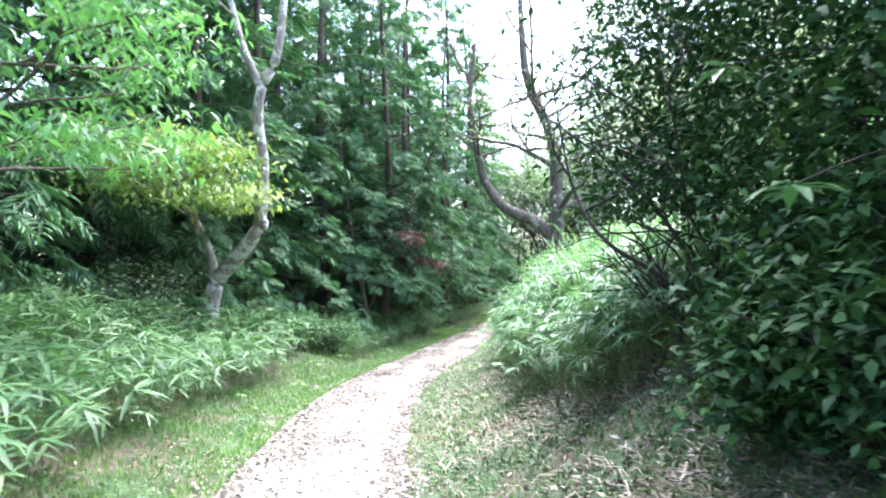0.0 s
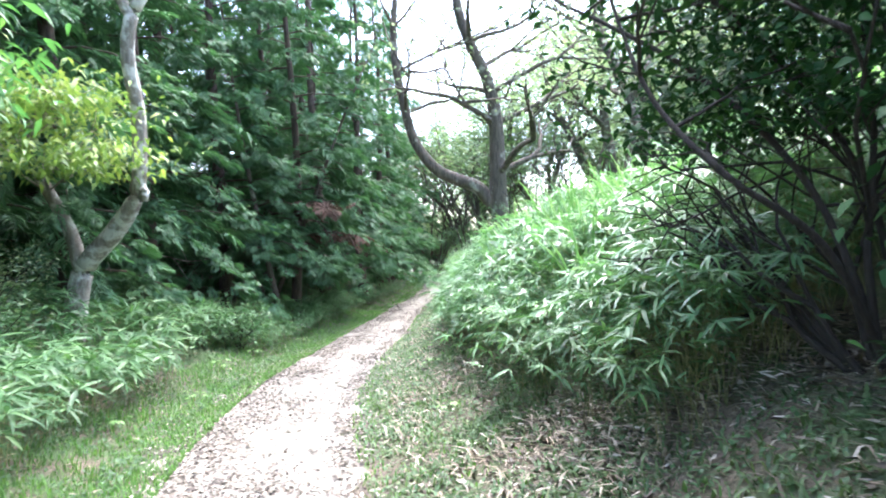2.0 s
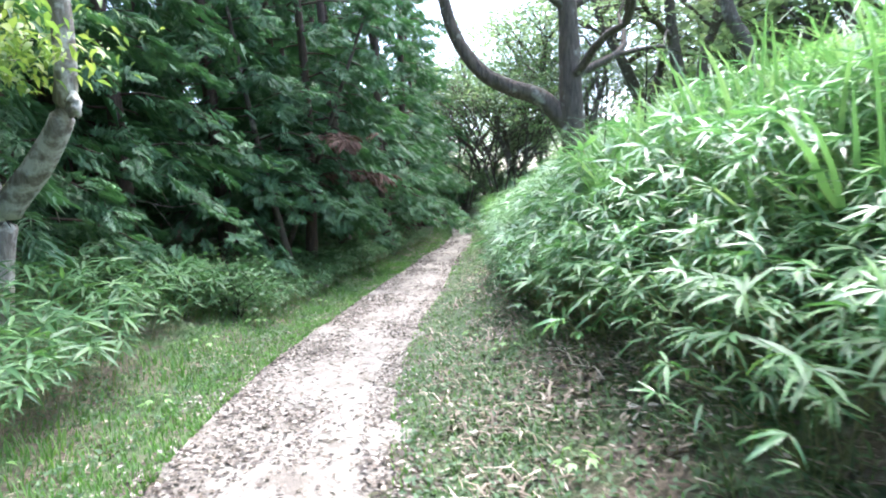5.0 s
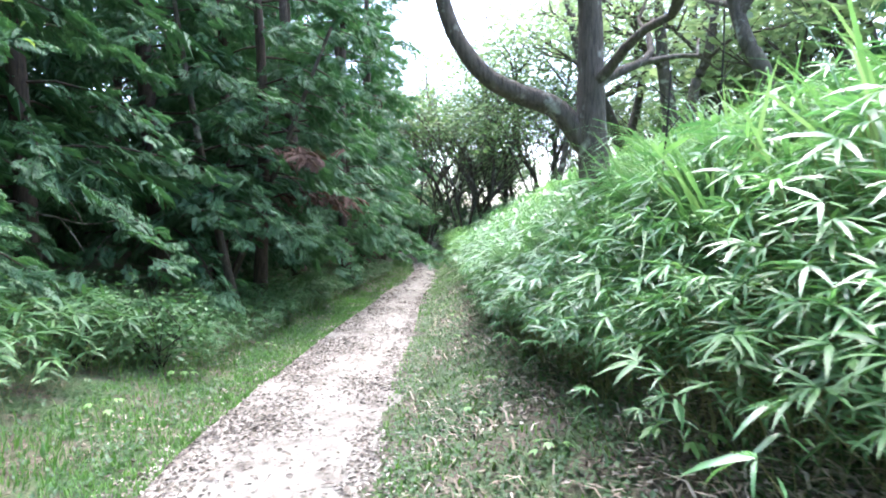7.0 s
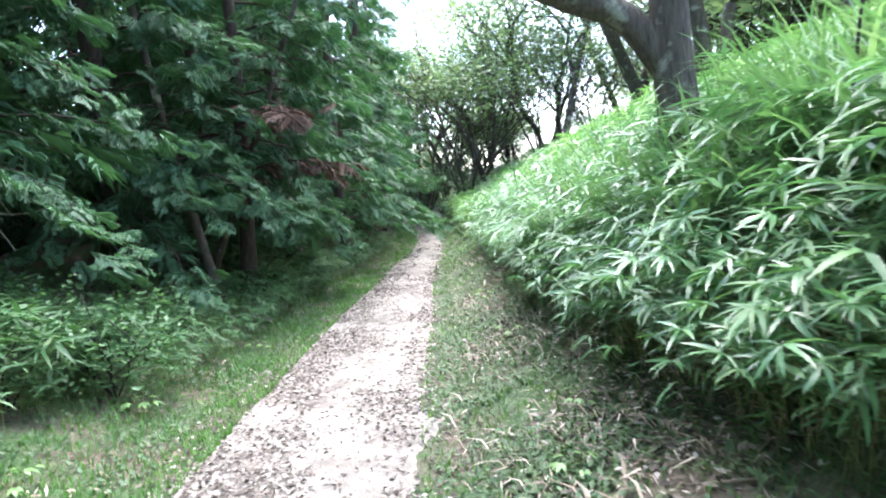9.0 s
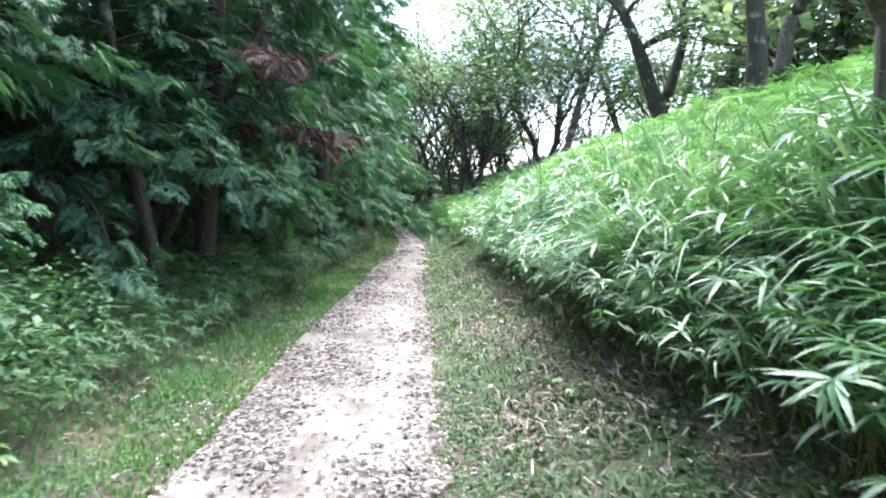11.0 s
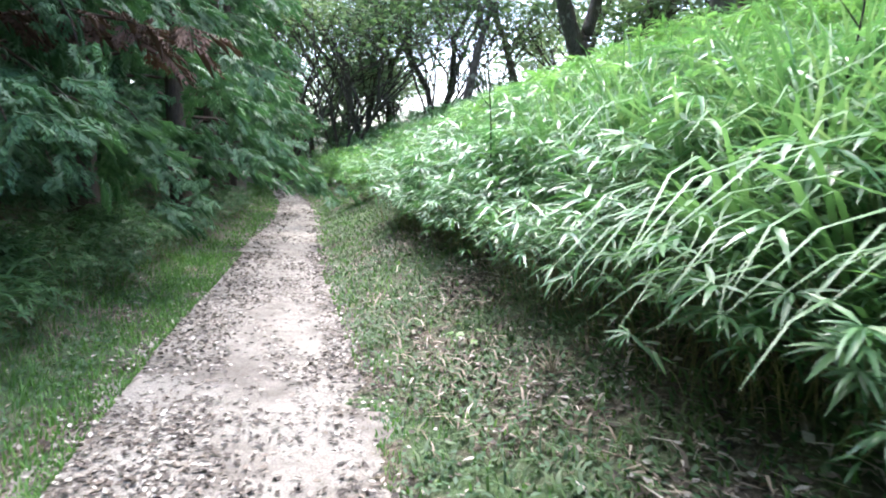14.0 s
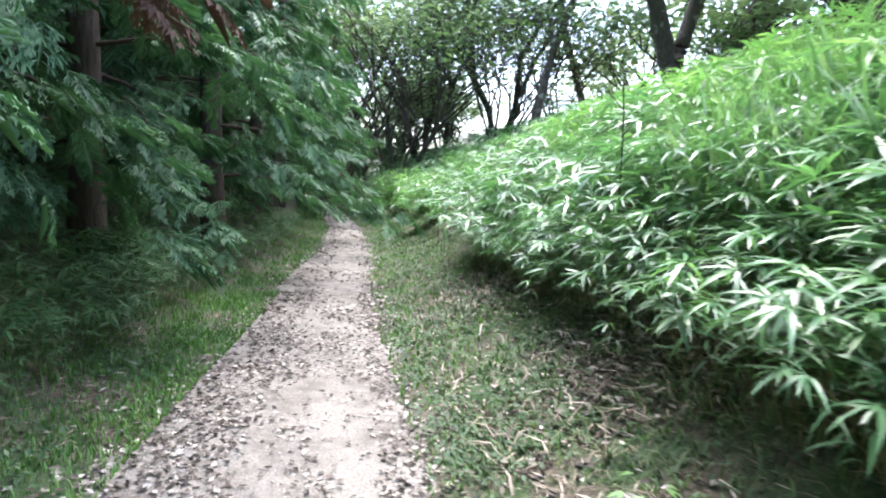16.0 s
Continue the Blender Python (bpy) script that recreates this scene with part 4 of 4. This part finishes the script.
def overhanging_tree():
    """The fresh green tree whose boughs reach in from the wooded side."""
    r = np.random.default_rng(15)
    x, y = -5.4, 6.2
    z = settle(x, y, 0.1)
    root = plant("overhanging_tree", "fresh green tree with long feathery drooping boughs", "tree")
    root.matrix_basis = pose(x, y, z)
    tips, hp = [], Heap()
    tr = bend([(0, 0, 0, 0.15), (0.1, -0.1, 1.2, 0.12), (0.3, -0.1, 2.6, 0.10), (0.5, 0.1, 4.5, 0.07), (0.4, 0.0, 6.5, 0.04)], 6)
    hp.add(*tube(tr[:, :3], tr[:, 3], 8))
    part("trunk", *hp.out(), BARK, root, soft=True)
    for k, a, up in ((8, -0.5, 0.25), (9, 0.5, 0.2), (11, -0.2, 0.2), (13, 0.1, 0.2), (14, -0.9, 0.2), (16, -0.4, 0.15), (17, 0.6, 0.2), (19, 0.0, 0.2), (20, 1.4, 0.2), (21, 3.0, 0.3), (22, -1.6, 0.3)):
        hp = Heap()
        grow(hp, tips, tr[k, :3], unit((math.cos(a), math.sin(a), up)), 1.35, 0.03, 2, r, 0.3, 5)
        part("bough", *hp.out(), BARK, root, soft=True)
    part("crown", *leaf_cloud(tips, 36, 0.33, 0.25, 0.15, 0.28, r, 0.5), FRESH, root)


overhanging_tree()


def shrub(name, label, seed, x, y, tall, mat, leaf=0.07, stems=7, per=11):
    r = np.random.default_rng(seed)
    root = plant(name, label, "shrub")
    root.matrix_basis = pose(x, y, settle(x, y, 0.03))
    tips = []
    for i in range(stems):
        a = r.uniform(0, 6.28)
        hp = Heap()
        grow(hp, tips, np.zeros(3), unit((math.cos(a) * 0.6, math.sin(a) * 0.6, 1)), tall * 0.5, 0.012, 1, r, 0.6, 4)
        part("stem", *hp.out(), BARK_DARK, root, soft=True)
    k = 10 * stems
    a, q = r.uniform(0, 6.28, k), np.sqrt(r.uniform(0, 1, k)) * tall * 0.42
    tips += list(np.stack([np.cos(a) * q, np.sin(a) * q, tall * r.uniform(0.12, 0.75, k)], -1))
    part("foliage", *leaf_cloud(tips, per, tall * 0.15, 0.8, leaf, 0.45, r, 0.25, mat != GLOSSY), mat, root)


# foliage borrows the shade-darkened SASA_SHADE tone
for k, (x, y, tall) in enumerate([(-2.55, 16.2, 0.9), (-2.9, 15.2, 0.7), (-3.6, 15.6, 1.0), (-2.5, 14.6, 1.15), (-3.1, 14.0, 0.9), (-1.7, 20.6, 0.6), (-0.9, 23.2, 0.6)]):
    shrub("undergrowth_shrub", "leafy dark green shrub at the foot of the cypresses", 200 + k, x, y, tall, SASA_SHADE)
for k, (x, y, tall) in enumerate([(-4.4, 9.6, 1.1), (-5.2, 10.6, 1.5), (-4.8, 8.2, 1.2), (-5.6, 12.4, 1.6), (-3.8, 13.2, 0.9), (-7.4, 8.0, 2.4), (-7.6, 5.6, 2.2), (-8.0, 10.5, 2.5)]):
    shrub("undergrowth_shrub", "olive-green shrub among the bamboo grass", 220 + k, x, y, tall, (WEED, CANOPY)[k % 2])


for k, (x, y, tall) in enumerate([(4.9, 29.5, 1.2), (5.6, 32.5, 1.3), (5.9, 35.5, 1.4), (6.4, 38.5, 1.5), (5.2, 27.0, 1.0), (7.2, 33.5, 1.3)]):
    shrub("hillside_shrub", "bright yellow-green leafy shrub beside the far path", 260 + k, x, y, tall, SOFT_WEED, 0.11, 8, 14)
for k, (x, y, tall) in enumerate([(1.9, 2.9, 1.1), (2.3, 3.7, 1.4), (2.6, 2.2, 1.8), (2.9, 3.0, 2.0), (1.6, 2.9, 0.8), (1.8, 3.4, 0.8), (1.7, 2.3, 0.9)]):
    shrub("evergreen_sapling", "dark glossy evergreen sapling under the overhanging tree", 240 + k, x, y, tall, GLOSSY, 0.08, 9, 18)


# ---- single plants at the edge of the bank ----
def single_shoot(seed):
    r = np.random.default_rng(seed)
    stem, (v, f) = shoot(seed, 0.7, 9, 0.2)
    root = plant("bamboo_grass_shoot", "bamboo grass shoot with a fan of long pointed leaves", "bamboo grass", "shoots leaning out over the bank's foot")
    part("stem", *stem, SASA_STEM, root)
    for i in range(9):
        part("leaf", v[i * 8:i * 8 + 8], f[:8], SASA, root)
    return root


singles = [single_shoot(300 + k) for k in range(4)]
for i in range(36):
    y = 6.5 + 0.42 * i + rng.uniform(-0.15, 0.15)
    x = float(right_edge(y)) + rng.uniform(1.05, 1.35)
    stand(singles[i % 4], x, y, 180 + rng.uniform(-70, 70), rng.uniform(0.6, 0.9))

clump = [plant("silver_grass_clump", "arching bright green silver grass clump on the bank", "grass", "silver grass on the bank") for _ in range(2)]
for k, ob in enumerate(clump):
    v, f = tuft(50 + k, 26, 1.0, 1.5)
    for i in range(26):
        part("blade", v[i * 14:i * 14 + 14], f[:12], SILVER, ob)
for i, (x, y, s) in enumerate([(1.55, 10.9, 1.25), (1.5, 12.0, 1.2), (1.75, 13.0, 1.2), (1.75, 14.5, 1.3), (1.7, 15.0, 1.1), (1.95, 15.3, 1.3), (1.9, 15.7, 1.15), (2.1, 16.0, 1.35), (3.0, 17.2, 1.4), (2.7, 15.6, 1.4), (2.3, 11.6, 1.4), (2.4, 9.6, 1.2)]):
    stand(clump[i % 2], x + 0.35, y, rng.uniform(-40, 40), s)


# ---- small things on the ground ----
def dry_stalk(x, y, turn, length):
    """A dead bamboo stalk lying on the bank, kinked at its joints."""
    s = np.linspace(0, length, 9)
    line = np.stack([s, 0.03 * np.sin(s * 5 + turn), 0.012 + 0.01 * np.sin(s * 9)], -1)
    d = np.array([math.cos(radians(turn)), math.sin(radians(turn))])
    line = np.stack([x + line[:, 0] * d[0] - line[:, 1] * d[1], y + line[:, 0] * d[1] + line[:, 1] * d[0], line[:, 2]], -1)
    line[:, 2] += land(line[:, 0], line[:, 1])
    me_v, me_f = tube(line, np.interp(s, [0, length], [0.006, 0.003]), 6)
    return tagged(part("dry_stalk", me_v, me_f, STRAW, soft=True), "straw-coloured dead bamboo stalk lying on the bank", "dead stalk", "dead stalks on the bank")


for x, y, turn, length in [(0.85, 10.2, 70, 0.45), (1.0, 10.5, 120, 0.35), (0.7, 7.4, 30, 0.5), (0.95, 6.3, 100, 0.4), (1.05, 13.2, 60, 0.5), (0.5, 8.6, 150, 0.35), (1.5, 16.9, 15, 0.5), (1.4, 15.4, 80, 0.4), (1.9, 18.6, 40, 0.5), (0.75, 4.6, 20, 0.4)]:
    dry_stalk(x, y, turn, length)


def dead_tuft(x, y, size):
    root = plant("dead_grass_tuft", "withered grey-brown grass tuft lying on the bank", "grass", "withered tufts")
    v, f = tuft(int(x * 100), 18)
    v = v * np.array([1, 1, 0.5])
    for i in range(18):
        part("blade", v[i * 14:i * 14 + 14], f[:12], STRAW, root)
    root.matrix_basis = pose(x, y, settle(x, y, 0.0))
    root.scale = (size,) * 3


for x, y, size in [(1.75, 16.6, 0.35), (1.2, 13.0, 0.25), (0.9, 9.6, 0.25), (1.35, 6.6, 0.3), (1.9, 18.2, 0.3)]:
    dead_tuft(x, y, size)


def seedling(seed, x, y, size):
    """A low plant with a few broad lobed leaves on thin stalks."""
    r = np.random.default_rng(seed)
    root = plant("seedling", "pale green broad-leaved seedling in the verge", "plant", "seedlings of the verge")
    root.matrix_basis = pose(x, y, settle(x, y, 0.0), 0, 0, r.uniform(0, 360))
    for i in range(6):
        a = i * 1.05 + r.uniform(-0.2, 0.2)
        reach, top = size * r.uniform(0.4, 0.9), size * r.uniform(0.5, 1.0)
        tip = np.array([math.cos(a) * reach, math.sin(a) * reach, top])
        part("stalk", *tube(np.array([(0, 0, 0), tip * np.array([0.4, 0.4, 0.7]), tip]), [0.003, 0.002, 0.0015], 4), SASA_STEM, root)
        hp = Heap()
        for lobe, ln in ((0, 1.0), (0.7, 0.75), (-0.7, 0.75)):
            v, f = blade(0.45, 0.3, 0.2, 0.4)
            hp.add(*spread(v, f, tip[None], turns(np.array([[math.cos(a + lobe), math.sin(a + lobe), -0.1]]), np.array([0, 0, 1.0])), size * 0.55 * ln))
        part("leaf", *hp.out(), SOFT_WEED, root)


for k, (x, y, size) in enumerate([(1.0, 9.2, 0.2), (0.6, 9.9, 0.12), (0.55, 11.4, 0.13), (0.9, 12.1, 0.12), (0.45, 7.6, 0.12), (1.2, 14.6, 0.14), (1.75, 17.7, 0.14), (-2.5, 12.6, 0.16), (-2.4, 10.4, 0.14), (-2.2, 14.2, 0.18), (-1.5, 17.0, 0.15), (-2.75, 8.6, 0.15)]):
    seedling(400 + k, x, y, size)

# larger fallen leaves that can be told apart on the path
leaf_shapes = []
for k in range(4):
    v, f = blade(0.5, (-0.25, 0.3, 0.15, -0.1)[k], (0.5, 0.3, -0.4, 0.6)[k], 0.45)
    leaf_shapes.append(mesh_of("fallen_leaf", v, f))
    leaf_shapes[-1].materials.append(DEADLEAF)
for i in range(140):
    y = 3.5 + 16 * (i + rng.uniform(0, 1)) / 140
    u = rng.uniform(0.04, 0.96)
    x = float(left_edge(y) + u * (right_edge(y) - left_edge(y)))
    ob = tagged(new("fallen_leaf", leaf_shapes[i % 4]), "curled brown fallen leaf lying on the path", "leaf", "fallen leaves on the path")
    ob.matrix_basis = pose(x, y, float(land(x, y)) + 0.012 + 0.026 * math.sqrt(math.sin(math.pi * u)), rng.uniform(-12, 12), rng.uniform(-12, 12), rng.uniform(0, 360)) @ Matrix.Scale(rng.uniform(0.05, 0.085), 4)


def dead_stem(x, y, tall, lean):
    """A dark dead stem standing up out of the bamboo grass, with stubs of side twigs."""
    root = plant("dead_sapling", "thin dark dead sapling standing in the bamboo grass", "dead stalk", "dead saplings on the bank")
    root.matrix_basis = pose(x, y, settle(x, y, 0.03))
    s = np.linspace(0, 1, 9)
    line = np.stack([lean * s, 0.04 * np.sin(5 * s), tall * s], -1)
    part("stem", *tube(line, np.interp(s, [0, 1], [0.014, 0.006]), 6), BARK_DARK, root, soft=True)
    for k in (4, 6, 7):
        d = np.array([0.12 * (-1) ** k, 0.03, 0.12])
        part("twig", *tube(np.array([line[k], line[k] + d * 0.6, line[k] + d * 1.2]), [0.006, 0.005, 0.002], 5), BARK_DARK, root, soft=True)


dead_stem(3.3, 20.1, 1.6, -0.2)
dead_stem(3.2, 16.1, 1.5, 0.1)
dead_stem(1.9, 11.1, 1.9, 0.12)
dead_stem(2.35, 11.0, 2.1, 0.05)


def dead_bough(x, y, z, turn, length, seed):
    r = np.random.default_rng(seed)
    root = plant("dead_bough", "bare grey dead bough caught low in the cypresses", "branch", "dead boughs in the cypresses")
    root.matrix_basis = pose(x, y, z, 0, 8, turn)
    hp, tips = Heap(), []
    grow(hp, tips, np.zeros(3), np.array([1.0, 0, 0]), length, 0.018, 1, r, 0.8, 5)
    part("branch", *hp.out(), BARK_PALE, root, soft=True)


for k, (x, y, z, turn) in enumerate([(-5.3, 14.3, 1.9, -40), (-4.6, 16.3, 1.5, -20), (-3.5, 18.9, 1.7, -60), (-2.75, 21.2, 1.8, -30)]):
    dead_bough(x, y, z, turn, 0.9, 500 + k)
dead_bough(-1.95, 18.0, float(land(-1.95, 18.0)) + 0.1, 5, 0.42, 511)
